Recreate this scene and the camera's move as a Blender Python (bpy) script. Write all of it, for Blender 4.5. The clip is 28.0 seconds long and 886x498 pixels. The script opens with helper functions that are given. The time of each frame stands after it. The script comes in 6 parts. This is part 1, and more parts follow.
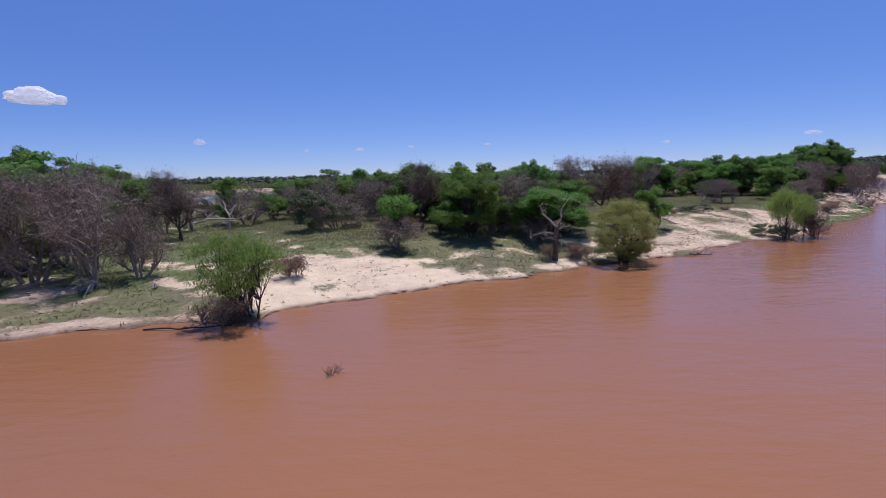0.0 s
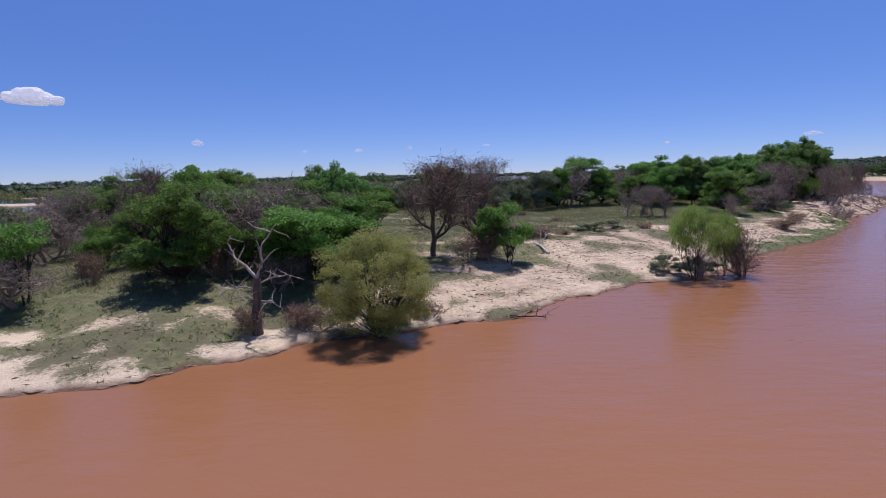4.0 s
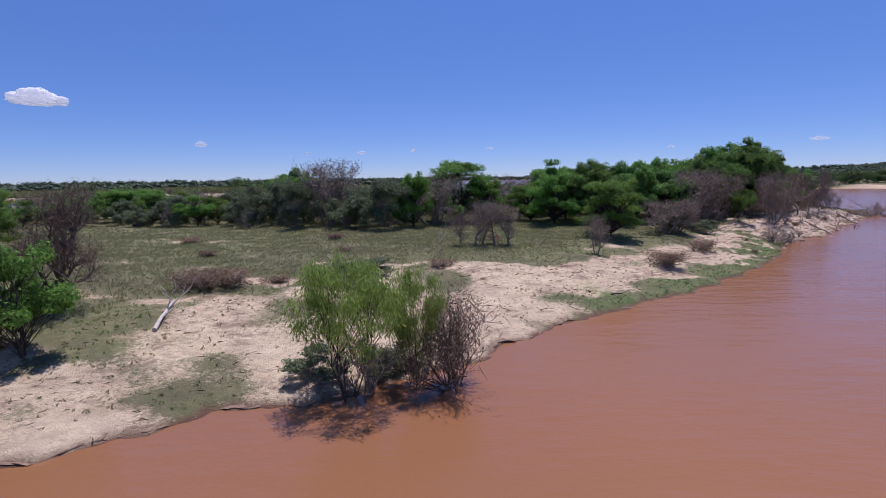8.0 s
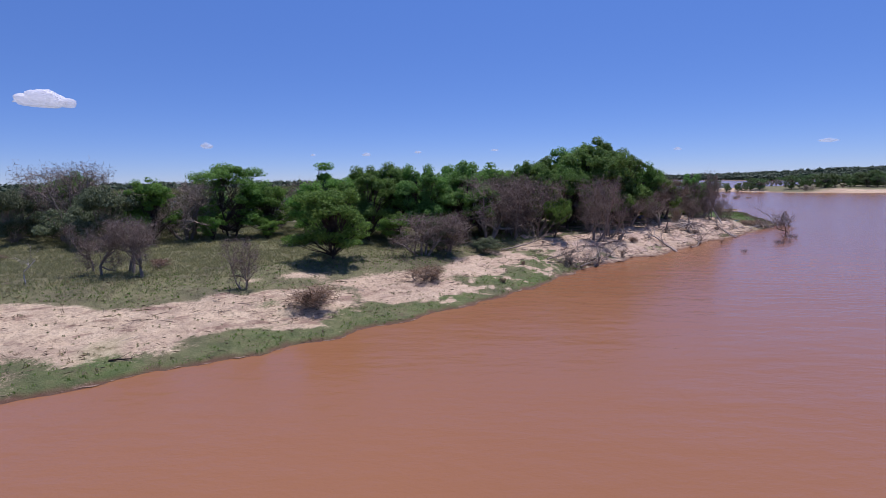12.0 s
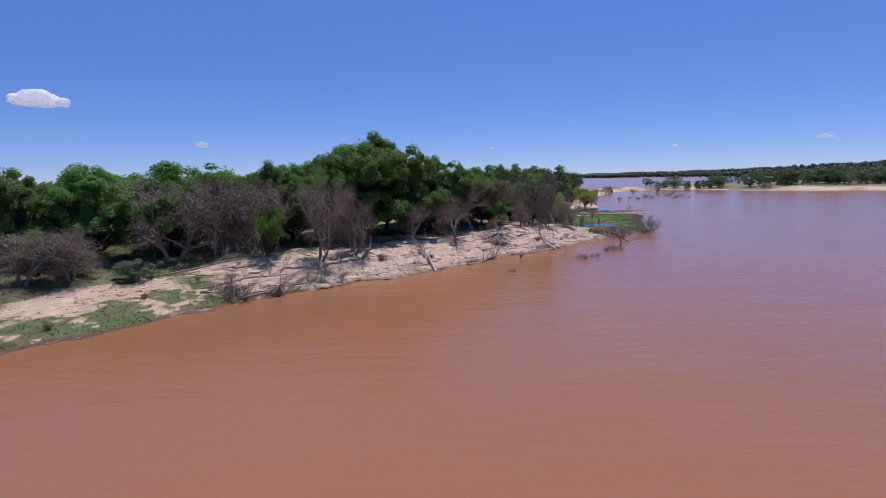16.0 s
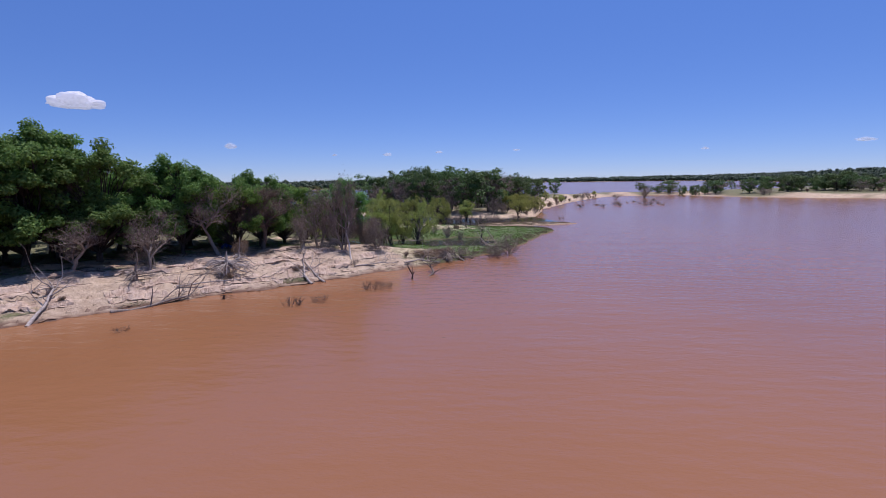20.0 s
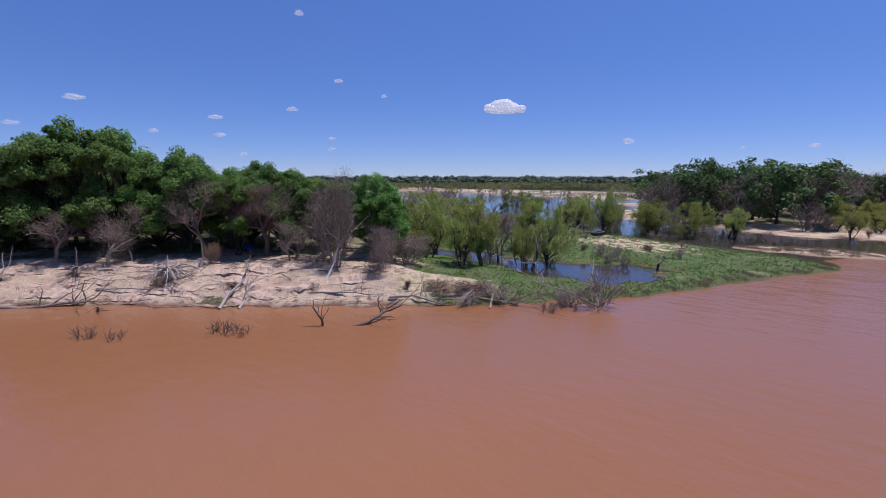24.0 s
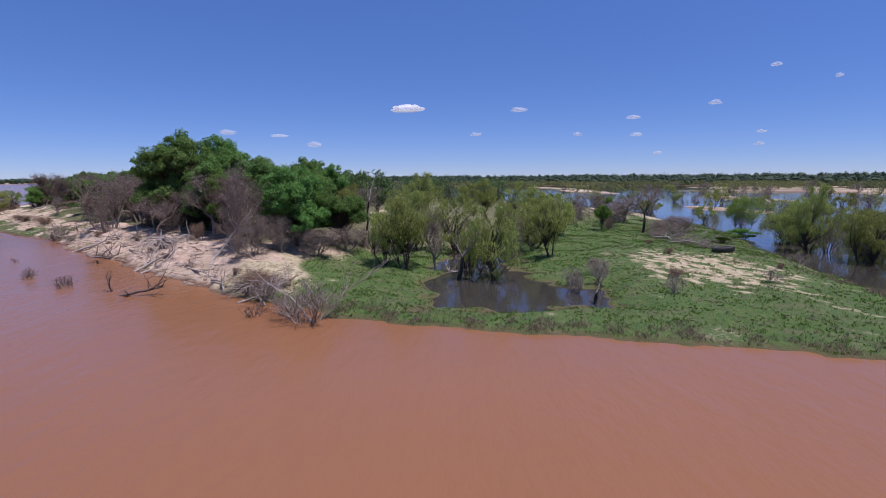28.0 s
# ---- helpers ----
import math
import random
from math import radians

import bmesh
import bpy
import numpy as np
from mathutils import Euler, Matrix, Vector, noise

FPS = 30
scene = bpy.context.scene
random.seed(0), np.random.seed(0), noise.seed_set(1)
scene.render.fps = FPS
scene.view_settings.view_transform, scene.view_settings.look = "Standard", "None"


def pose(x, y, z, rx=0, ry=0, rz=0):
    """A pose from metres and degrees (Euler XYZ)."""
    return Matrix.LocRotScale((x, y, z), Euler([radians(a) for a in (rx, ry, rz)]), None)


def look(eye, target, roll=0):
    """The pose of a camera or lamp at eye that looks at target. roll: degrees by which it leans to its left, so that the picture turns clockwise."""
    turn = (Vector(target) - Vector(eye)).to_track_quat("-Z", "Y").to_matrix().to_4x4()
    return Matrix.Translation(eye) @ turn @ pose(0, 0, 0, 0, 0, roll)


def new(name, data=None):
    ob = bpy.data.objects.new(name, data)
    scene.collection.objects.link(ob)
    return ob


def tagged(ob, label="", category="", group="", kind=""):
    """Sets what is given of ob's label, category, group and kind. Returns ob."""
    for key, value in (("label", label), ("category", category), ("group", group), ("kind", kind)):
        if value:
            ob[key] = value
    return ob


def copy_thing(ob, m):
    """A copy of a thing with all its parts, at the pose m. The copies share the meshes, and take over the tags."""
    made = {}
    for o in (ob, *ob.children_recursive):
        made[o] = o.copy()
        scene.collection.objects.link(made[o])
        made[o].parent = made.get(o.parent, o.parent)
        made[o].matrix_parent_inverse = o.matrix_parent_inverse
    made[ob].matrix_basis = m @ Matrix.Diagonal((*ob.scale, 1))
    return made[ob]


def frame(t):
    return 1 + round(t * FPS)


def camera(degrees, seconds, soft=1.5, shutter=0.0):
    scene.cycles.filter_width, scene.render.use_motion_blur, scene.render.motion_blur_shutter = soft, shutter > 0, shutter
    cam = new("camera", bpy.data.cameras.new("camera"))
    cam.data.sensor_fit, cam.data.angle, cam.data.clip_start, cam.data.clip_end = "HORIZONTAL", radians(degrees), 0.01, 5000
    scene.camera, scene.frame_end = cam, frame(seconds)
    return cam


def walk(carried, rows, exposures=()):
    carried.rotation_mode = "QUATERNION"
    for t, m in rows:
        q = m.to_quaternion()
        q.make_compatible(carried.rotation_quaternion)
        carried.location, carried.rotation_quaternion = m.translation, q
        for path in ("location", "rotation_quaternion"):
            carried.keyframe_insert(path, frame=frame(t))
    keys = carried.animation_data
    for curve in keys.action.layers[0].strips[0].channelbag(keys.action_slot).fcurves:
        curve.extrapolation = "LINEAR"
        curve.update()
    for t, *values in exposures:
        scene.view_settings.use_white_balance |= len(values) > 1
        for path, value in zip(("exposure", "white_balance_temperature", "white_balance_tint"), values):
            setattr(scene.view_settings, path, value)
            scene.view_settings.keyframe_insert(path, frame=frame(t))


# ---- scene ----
cam = camera(79.5, 28.0, soft=0.6)
PATH = [
    (0, (-0.702, 0.12, 6.665), (-0.709, 2.101, 6.39), -1.4),
    (0.5, (1.208, 1.996, 6.653), (1.2, 3.977, 6.378), -1.5),
    (1, (3.157, 3.925, 6.677), (3.148, 5.905, 6.401), -1.5),
    (1.5, (5.104, 5.92, 6.671), (5.094, 7.901, 6.397), -1.5),
    (2, (6.963, 7.885, 6.661), (6.952, 9.866, 6.388), -1.4),
    (2.5, (8.935, 9.967, 6.674), (8.926, 11.949, 6.404), -1.4),
    (4.5, (17.37, 18.372, 6.855), (17.36, 20.353, 6.583), -1.4),
    (5, (19.58, 20.495, 6.892), (19.57, 22.476, 6.621), -1.4),
    (5.5, (21.889, 22.645, 6.928), (21.877, 24.627, 6.658), -1.4),
    (6, (24.203, 24.771, 6.955), (24.19, 26.753, 6.686), -1.4),
    (6.5, (26.582, 26.854, 6.982), (26.564, 28.837, 6.716), -1.3),
    (7, (29.006, 28.904, 7.008), (28.986, 30.887, 6.744), -1.2),
    (7.5, (31.538, 30.871, 7.014), (31.514, 32.853, 6.749), -1.1),
    (8, (34.124, 32.711, 7.008), (34.097, 34.694, 6.747), -1.0),
    (8.5, (36.836, 34.3, 7.028), (36.801, 36.283, 6.77), -1.0),
    (9, (39.687, 35.712, 7.041), (39.64, 37.696, 6.786), -1.0),
    (9.5, (42.567, 37.039, 7.068), (42.516, 39.022, 6.814), -1.0),
    (10, (45.43, 38.342, 7.121), (45.377, 40.324, 6.866), -1.0),
    (10.5, (48.295, 39.515, 7.139), (48.242, 41.498, 6.884), -1.0),
    (11, (51.166, 40.616, 7.14), (51.112, 42.599, 6.885), -0.9),
    (11.5, (54.048, 41.661, 7.121), (53.994, 43.644, 6.867), -0.9),
    (13.5, (65.3, 45.865, 7.179), (65.244, 47.848, 6.925), -0.9),
    (14, (68.181, 47.195, 7.19), (68.123, 49.178, 6.934), -1.0),
    (14.5, (71.025, 48.593, 7.213), (70.97, 50.575, 6.953), -1.1),
    (15, (73.921, 49.958, 7.195), (73.865, 51.94, 6.935), -1.1),
    (15.5, (76.811, 51.412, 7.212), (76.758, 53.394, 6.95), -1.2),
    (16, (79.74, 52.948, 7.216), (79.687, 54.929, 6.954), -1.2),
    (16.5, (82.623, 54.594, 7.186), (82.57, 56.577, 6.925), -1.1),
    (17, (85.477, 56.303, 7.155), (85.426, 58.285, 6.896), -0.9),
    (17.5, (88.366, 58.096, 7.194), (88.314, 60.078, 6.935), -1.1),
    (18, (91.131, 59.962, 7.214), (91.08, 61.945, 6.954), -1.1),
    (18.5, (93.852, 61.89, 7.212), (93.806, 63.872, 6.954), -1.0),
    (19, (96.553, 64.035, 7.232), (96.509, 66.018, 6.975), -0.9),
    (19.5, (99.172, 66.341, 7.233), (99.103, 68.324, 6.977), -0.9),
    (20, (101.88, 68.767, 7.218), (101.729, 70.745, 6.965), -0.8),
    (20.5, (104.595, 71.287, 7.254), (104.337, 73.254, 6.999), -0.9),
    (21, (107.198, 73.986, 7.263), (106.778, 75.925, 7.006), -0.9),
    (21.5, (109.626, 76.925, 7.257), (109.018, 78.813, 7.0), -0.8),
    (23.5, (117.41, 90.199, 7.294), (116.175, 91.751, 7.036), -0.2),
    (24, (118.945, 93.804, 7.237), (117.547, 95.211, 6.975), -0.0),
    (24.5, (120.287, 97.558, 7.161), (118.753, 98.814, 6.9), 0.1),
    (25, (121.623, 101.389, 7.081), (119.981, 102.501, 6.824), -0.0),
    (25.5, (122.936, 105.249, 7.015), (121.21, 106.227, 6.757), 0.0),
    (26, (124.236, 109.184, 6.941), (122.434, 110.011, 6.68), -0.1),
    (26.5, (125.563, 113.247, 6.863), (123.684, 113.879, 6.601), -0.1),
    (27, (126.747, 117.368, 6.749), (124.815, 117.815, 6.488), -0.1),
    (27.5, (127.79, 121.642, 6.661), (125.826, 121.914, 6.399), -0.2),
    (28, (128.61, 126.056, 6.565), (126.629, 126.153, 6.303), -0.3),
]
walk(cam, [(t, look(eye, target, roll)) for t, eye, target, roll in PATH], [(0, 0.06, 5850, 27), (28, 0.06, 5850, 27)])

# ---- world, sun ----
SUN_EL, SUN_AZ = radians(72), radians(22)      # azimuth from +y towards +x
world = bpy.data.worlds.new("sky")
scene.world = world
world.use_nodes = True
wn = world.node_tree
sky = wn.nodes.new("ShaderNodeTexSky")
sky.sky_type, sky.sun_disc = "NISHITA", False
sky.sun_elevation, sky.sun_rotation = SUN_EL, SUN_AZ
sky.altitude, sky.air_density, sky.dust_density, sky.ozone_density = 4200, 0.9, 0.0, 3.0
wn.nodes["Background"].inputs["Strength"].default_value = 0.112
deep = wn.nodes.new("ShaderNodeHueSaturation")
deep.inputs["Hue"].default_value, deep.inputs["Saturation"].default_value = 0.5, 1.12
wn.links.new(sky.outputs["Color"], deep.inputs["Color"])
up = wn.nodes.new("ShaderNodeSeparateXYZ")
wn.links.new(wn.nodes.new("ShaderNodeTexCoord").outputs["Generated"], up.inputs[0])
air = wn.nodes.new("ShaderNodeValToRGB")
air.color_ramp.elements[0].position, air.color_ramp.elements[0].color = 0.0, (0.62, 0.61, 0.68, 1)
air.color_ramp.elements[1].position, air.color_ramp.elements[1].color = 0.3, (1.12, 1.11, 1.19, 1)
wn.links.new(up.outputs[2], air.inputs[0])
tint = wn.nodes.new("ShaderNodeMix")
tint.data_type, tint.blend_type = "RGBA", "MULTIPLY"
tint.inputs[0].default_value = 1.0
wn.links.new(deep.outputs["Color"], tint.inputs[6])
wn.links.new(air.outputs[0], tint.inputs[7])
wn.links.new(tint.outputs[2], wn.nodes["Background"].inputs["Color"])
sun = new("sun", bpy.data.lights.new("sun", "SUN"))
sun.data.energy, sun.data.angle, sun.data.color = 4.0, radians(0.53), (1.0, 0.94, 0.83)
sun_dir = Vector((math.sin(SUN_AZ) * math.cos(SUN_EL), math.cos(SUN_AZ) * math.cos(SUN_EL), math.sin(SUN_EL)))
sun.matrix_world = look(sun_dir * 50, (0, 0, 0))


# ---- materials ----
class Nodes:
    """A short way to write node materials."""

    def __init__(self, name):
        self.m = bpy.data.materials.new(name)
        self.m.use_nodes = True
        self.t = self.m.node_tree
        self.t.nodes.clear()
        self.out = self.t.nodes.new("ShaderNodeOutputMaterial")

    def add(self, kind, **inputs):
        n = self.t.nodes.new(kind)
        for k, v in inputs.items():
            self.put(n, k, v)
        return n

    def put(self, n, key, v):
        s = n.inputs[int(key[1:])] if key[0] == "i" and key[1:].isdigit() else n.inputs[key.replace("_", " ")]
        if isinstance(v, bpy.types.NodeSocket):
            self.t.links.new(v, s)
        else:
            s.default_value = v

    def noise(self, scale, detail=4, rough=0.6, kind="Object", stretch=None, turn=0.0):
        co = self.add("ShaderNodeTexCoord").outputs[kind]
        if stretch:
            mp = self.add("ShaderNodeMapping", Vector=co)
            mp.inputs["Scale"].default_value = stretch
            mp.inputs["Rotation"].default_value = (0, 0, turn)
            co = mp.outputs[0]
        return self.add("ShaderNodeTexNoise", Vector=co, Scale=scale, Detail=detail, Roughness=rough).outputs["Fac"]

    def ramp(self, fac, stops):
        n = self.add("ShaderNodeValToRGB", Fac=fac)
        e = n.color_ramp.elements
        while len(e) < len(stops):
            e.new(0.5)
        for s, (p, c) in zip(e, stops):
            s.position, s.color = p, (*c, 1) if len(c) == 3 else c
        return n.outputs["Color"]

    def mix(self, fac, a, b, mode="MIX"):
        n = self.t.nodes.new("ShaderNodeMix")
        n.data_type, n.blend_type = "RGBA", mode
        for s, v in ((n.inputs[0], fac), (n.inputs[6], a), (n.inputs[7], b)):
            if isinstance(v, bpy.types.NodeSocket):
                self.t.links.new(v, s)
            else:
                s.default_value = v if not isinstance(v, tuple) else (*v, 1)
        return n.outputs[2]

    def bump(self, height, strength, distance):
        return self.add("ShaderNodeBump", Height=height, Strength=strength, Distance=distance).outputs[0]

    def done(self, shader):
        self.t.links.new(shader, self.out.inputs[0])
        return self.m


def leaf_material(name, dark, light, through_light=0.35):
    n = Nodes(name)
    isl = n.add("ShaderNodeNewGeometry").outputs["Random Per Island"]
    own = n.add("ShaderNodeObjectInfo").outputs["Random"]
    c = n.ramp(isl, [(0.0, dark), (1.0, light)])
    hs = n.add("ShaderNodeHueSaturation", Color=c)
    n.put(hs, "Hue", n.add("ShaderNodeMapRange", Value=own, i3=0.485, i4=0.515).outputs[0])
    n.put(hs, "Value", n.add("ShaderNodeMapRange", Value=own, i3=0.8, i4=1.2).outputs[0])
    d = n.add("ShaderNodeBsdfPrincipled", Base_Color=hs.outputs[0], Roughness=0.6, Specular_IOR_Level=0.18)
    tr = n.add("ShaderNodeBsdfTranslucent", Color=hs.outputs[0])
    return n.done(n.add("ShaderNodeMixShader", Fac=through_light, i1=d.outputs[0], i2=tr.outputs[0]).outputs[0])


def bark_material(name, dark, light, scale=9):
    n = Nodes(name)
    f = n.noise(scale, 5, 0.65, stretch=(1, 1, 0.25))
    own = n.add("ShaderNodeObjectInfo").outputs["Random"]
    c = n.ramp(f, [(0.3, dark), (0.7, light)])
    c = n.mix(n.add("ShaderNodeMapRange", Value=own, i3=0.0, i4=0.3).outputs[0], c, tuple(0.6 * v for v in dark))
    return n.done(n.add("ShaderNodeBsdfPrincipled", Base_Color=c, Roughness=0.85, Normal=n.bump(f, 0.5, 0.03)).outputs[0])


OAK_LEAF = leaf_material("oak_leaf", (0.085, 0.19, 0.042), (0.23, 0.385, 0.095), 0.48)
GREEN_LEAF = leaf_material("green_leaf", (0.085, 0.185, 0.036), (0.24, 0.4, 0.082), 0.52)
WILLOW_LEAF = leaf_material("willow_leaf", (0.24, 0.29, 0.062), (0.45, 0.49, 0.15), 0.58)
FRESH_LEAF = leaf_material("fresh_leaf", (0.18, 0.27, 0.055), (0.37, 0.47, 0.125), 0.58)
SHORE_LEAF = leaf_material("shore_leaf", (0.14, 0.225, 0.045), (0.29, 0.4, 0.105), 0.55)
OLIVE_LEAF = leaf_material("olive_leaf", (0.25, 0.275, 0.07), (0.45, 0.46, 0.16), 0.54)
GREY_LEAF = leaf_material("grey_leaf", (0.095, 0.125, 0.062), (0.235, 0.275, 0.155), 0.4)
DEAD_TWIG = leaf_material("dead_twig", (0.09, 0.066, 0.054), (0.31, 0.245, 0.205), 0.2)
DRY_TWIG = leaf_material("dry_twig", (0.1, 0.07, 0.052), (0.26, 0.18, 0.14), 0.2)
RED_TWIG = leaf_material("red_twig", (0.15, 0.095, 0.06), (0.36, 0.25, 0.17), 0.3)
BARK = bark_material("bark", (0.03, 0.022, 0.017), (0.11, 0.085, 0.065))
BROWN_BARK = bark_material("brown_bark", (0.07, 0.05, 0.038), (0.22, 0.165, 0.13))
DEAD_WOOD = bark_material("dead_wood", (0.17, 0.135, 0.105), (0.46, 0.385, 0.315))
GREY_WOOD = bark_material("grey_wood", (0.27, 0.23, 0.2), (0.58, 0.51, 0.45))
WHITE_WOOD = bark_material("white_wood", (0.42, 0.37, 0.33), (0.75, 0.68, 0.6))
WET_WOOD = bark_material("wet_wood", (0.018, 0.011, 0.008), (0.09, 0.055, 0.04))
GRASS_BLADE = leaf_material("grass_blade", (0.082, 0.156, 0.022), (0.185, 0.285, 0.054), 0.45)
MEADOW_BLADE = leaf_material("meadow_blade", (0.21, 0.225, 0.1), (0.43, 0.43, 0.23), 0.45)
# darker leaf green for the far trees: their backlit shade put into the colour
BACKLIT_LEAF = leaf_material("backlit_leaf", (0.055, 0.11, 0.036), (0.15, 0.235, 0.075), 0.35)
FAR_LEAF = leaf_material("far_leaf", (0.032, 0.058, 0.032), (0.066, 0.105, 0.05), 0.0)
LITTER = leaf_material("litter", (0.09, 0.055, 0.038), (0.26, 0.18, 0.125), 0.0)
FLOOD_LEAF = leaf_material("flood_leaf", (0.15, 0.18, 0.06), (0.31, 0.34, 0.13), 0.3)
DRY_BLADE = leaf_material("dry_blade", (0.2, 0.16, 0.09), (0.42, 0.35, 0.22), 0.3)


def ground_material():
    n = Nodes("sand_and_turf")
    at = n.t.nodes.new("ShaderNodeAttribute")
    at.attribute_name = "turf"
    wet = n.t.nodes.new("ShaderNodeAttribute")
    wet.attribute_name = "wet"
    fine, mid, big = n.noise(14, 6, 0.7), n.noise(1.7, 5, 0.65), n.noise(0.22, 4, 0.6)
    sand = n.ramp(mid, [(0.3, (0.58, 0.445, 0.285)), (0.5, (0.73, 0.585, 0.385)), (0.72, (0.82, 0.685, 0.47))])
    pale = n.ramp(n.noise(0.9, 5, 0.6), [(0.3, (0.71, 0.565, 0.375)), (0.5, (0.79, 0.65, 0.445)), (0.72, (0.84, 0.71, 0.505))])
    sand = n.mix(n.ramp(fine, [(0.4, (0, 0, 0)), (0.8, (0.4, 0.4, 0.4))]), sand, (0.34, 0.24, 0.17))
    sand = n.mix(n.ramp(big, [(0.45, (0, 0, 0)), (0.7, (0.45, 0.45, 0.45))]), sand, (0.42, 0.28, 0.2))
    thatch, crumb = n.noise(0.55, 7, 0.72), n.noise(4.5, 5, 0.7)
    sand = n.mix(n.ramp(thatch, [(0.52, (0, 0, 0)), (0.64, (0.62, 0.62, 0.62))]), sand, n.ramp(crumb, [(0.35, (0.17, 0.11, 0.075)), (0.65, (0.43, 0.32, 0.23))]))
    sand = n.mix(n.ramp(n.noise(2.0, 5, 0.72), [(0.5, (0, 0, 0)), (0.6, (0.6, 0.6, 0.6))]), sand, (0.45, 0.335, 0.24))
    sand = n.mix(n.ramp(crumb, [(0.57, (0, 0, 0)), (0.67, (0.75, 0.75, 0.75))]), sand, (0.2, 0.135, 0.09))
    layer = n.noise(3.0, 4, 0.6, stretch=(0.12, 0.12, 3.2))
    broken = n.mix(1.0, n.ramp(layer, [(0.52, (0, 0, 0)), (0.6, (0.85, 0.85, 0.85))]), n.ramp(n.noise(1.1, 5, 0.7), [(0.42, (0, 0, 0)), (0.56, (1, 1, 1))]), "MULTIPLY")
    sand = n.mix(broken, sand, n.ramp(crumb, [(0.35, (0.17, 0.1, 0.068)), (0.65, (0.4, 0.26, 0.18))]))
    clod = n.mix(1.0, n.ramp(n.noise(7.5, 3, 0.6), [(0.55, (0, 0, 0)), (0.62, (0.8, 0.8, 0.8))]), n.ramp(n.noise(0.45, 4, 0.65), [(0.4, (0.15, 0.15, 0.15)), (0.6, (1, 1, 1))]), "MULTIPLY")
    sand = n.mix(clod, sand, (0.27, 0.18, 0.125))
    clean = n.t.nodes.new("ShaderNodeAttribute")
    clean.attribute_name = "clean"
    sand = n.mix(clean.outputs["Fac"], sand, pale)
    clay = n.t.nodes.new("ShaderNodeAttribute")
    clay.attribute_name = "clay"
    sand = n.mix(clay.outputs["Fac"], sand, n.mix(0.6, sand, n.ramp(mid, [(0.3, (0.46, 0.33, 0.225)), (0.7, (0.68, 0.535, 0.395))])))
    lush = n.t.nodes.new("ShaderNodeAttribute")
    lush.attribute_name = "lush"
    sand = n.mix(n.ramp(lush.outputs["Fac"], [(0.6, (0, 0, 0)), (0.75, (0.8, 0.8, 0.8))]), sand, n.ramp(n.noise(2.6, 6, 0.72), [(0.36, (0.2, 0.18, 0.075)), (0.5, (0.5, 0.43, 0.25)), (0.68, (0.72, 0.64, 0.42))]))
    turf = n.ramp(mid, [(0.28, (0.108, 0.11, 0.047)), (0.5, (0.172, 0.175, 0.075)), (0.75, (0.28, 0.26, 0.13))])
    turf = n.mix(n.ramp(big, [(0.4, (0, 0, 0)), (0.65, (0.6, 0.6, 0.6))]), turf, (0.12, 0.105, 0.062))
    turf = n.mix(lush.outputs["Fac"], turf, n.ramp(mid, [(0.3, (0.05, 0.106, 0.018)), (0.55, (0.085, 0.15, 0.026)), (0.78, (0.155, 0.188, 0.055))]))
    turf = n.mix(n.ramp(n.noise(0.9, 6, 0.7), [(0.52, (0, 0, 0)), (0.68, (0.65, 0.65, 0.65))]), turf, n.ramp(crumb, [(0.35, (0.1, 0.08, 0.04)), (0.65, (0.24, 0.2, 0.11))]))
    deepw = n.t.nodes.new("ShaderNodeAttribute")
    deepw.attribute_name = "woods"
    ragged = n.add("ShaderNodeMath", i0=fine, i1=0.55)
    ragged.operation = "MULTIPLY"
    s = n.add("ShaderNodeMath", i0=at.outputs["Fac"], i1=ragged.outputs[0])
    s.operation = "ADD"
    s2 = n.add("ShaderNodeMath", i0=mid, i1=0.4)
    s2.operation = "MULTIPLY"
    s3 = n.add("ShaderNodeMath", i0=s.outputs[0], i1=s2.outputs[0])
    s3.operation = "ADD"
    s4 = n.add("ShaderNodeMath", i0=crumb, i1=0.6)
    s4.operation = "MULTIPLY"
    s5 = n.add("ShaderNodeMath", i0=s3.outputs[0], i1=s4.outputs[0])
    s5.operation = "ADD"
    f = n.add("ShaderNodeMapRange", Value=s5.outputs[0], i1=1.18, i2=1.38)
    c = n.mix(f.outputs[0], sand, turf)
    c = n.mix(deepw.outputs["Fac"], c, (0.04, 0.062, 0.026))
    c = n.mix(wet.outputs["Fac"], c, (0.15, 0.075, 0.045))
    h = n.add("ShaderNodeMath", i0=mid, i1=fine)
    h.operation = "ADD"
    return n.done(n.add("ShaderNodeBsdfPrincipled", Base_Color=c, Roughness=0.92, Normal=n.bump(h.outputs[0], 0.9, 0.11)).outputs[0])


def water_material(name, base, deep, rough, ripple):
    n = Nodes(name)
    big = n.noise(0.035, 3, 0.5, stretch=(1, 0.45, 1))
    c = n.mix(n.ramp(big, [(0.35, (0, 0, 0)), (0.65, (1, 1, 1))]), base, deep)
    rip = n.noise(1.5, 5, 0.55, stretch=(0.5, 1.0, 1), turn=0.12)
    swell = n.noise(0.3, 3, 0.5, stretch=(0.4, 1.0, 1), turn=0.25)
    h = n.add("ShaderNodeMath", i0=swell, i1=2.2)
    h.operation = "MULTIPLY_ADD"
    n.put(h, "i2", rip)
    return n.done(n.add("ShaderNodeBsdfPrincipled", Base_Color=c, Roughness=rough, IOR=1.33, Normal=n.bump(h.outputs[0], ripple, 0.1)).outputs[0])




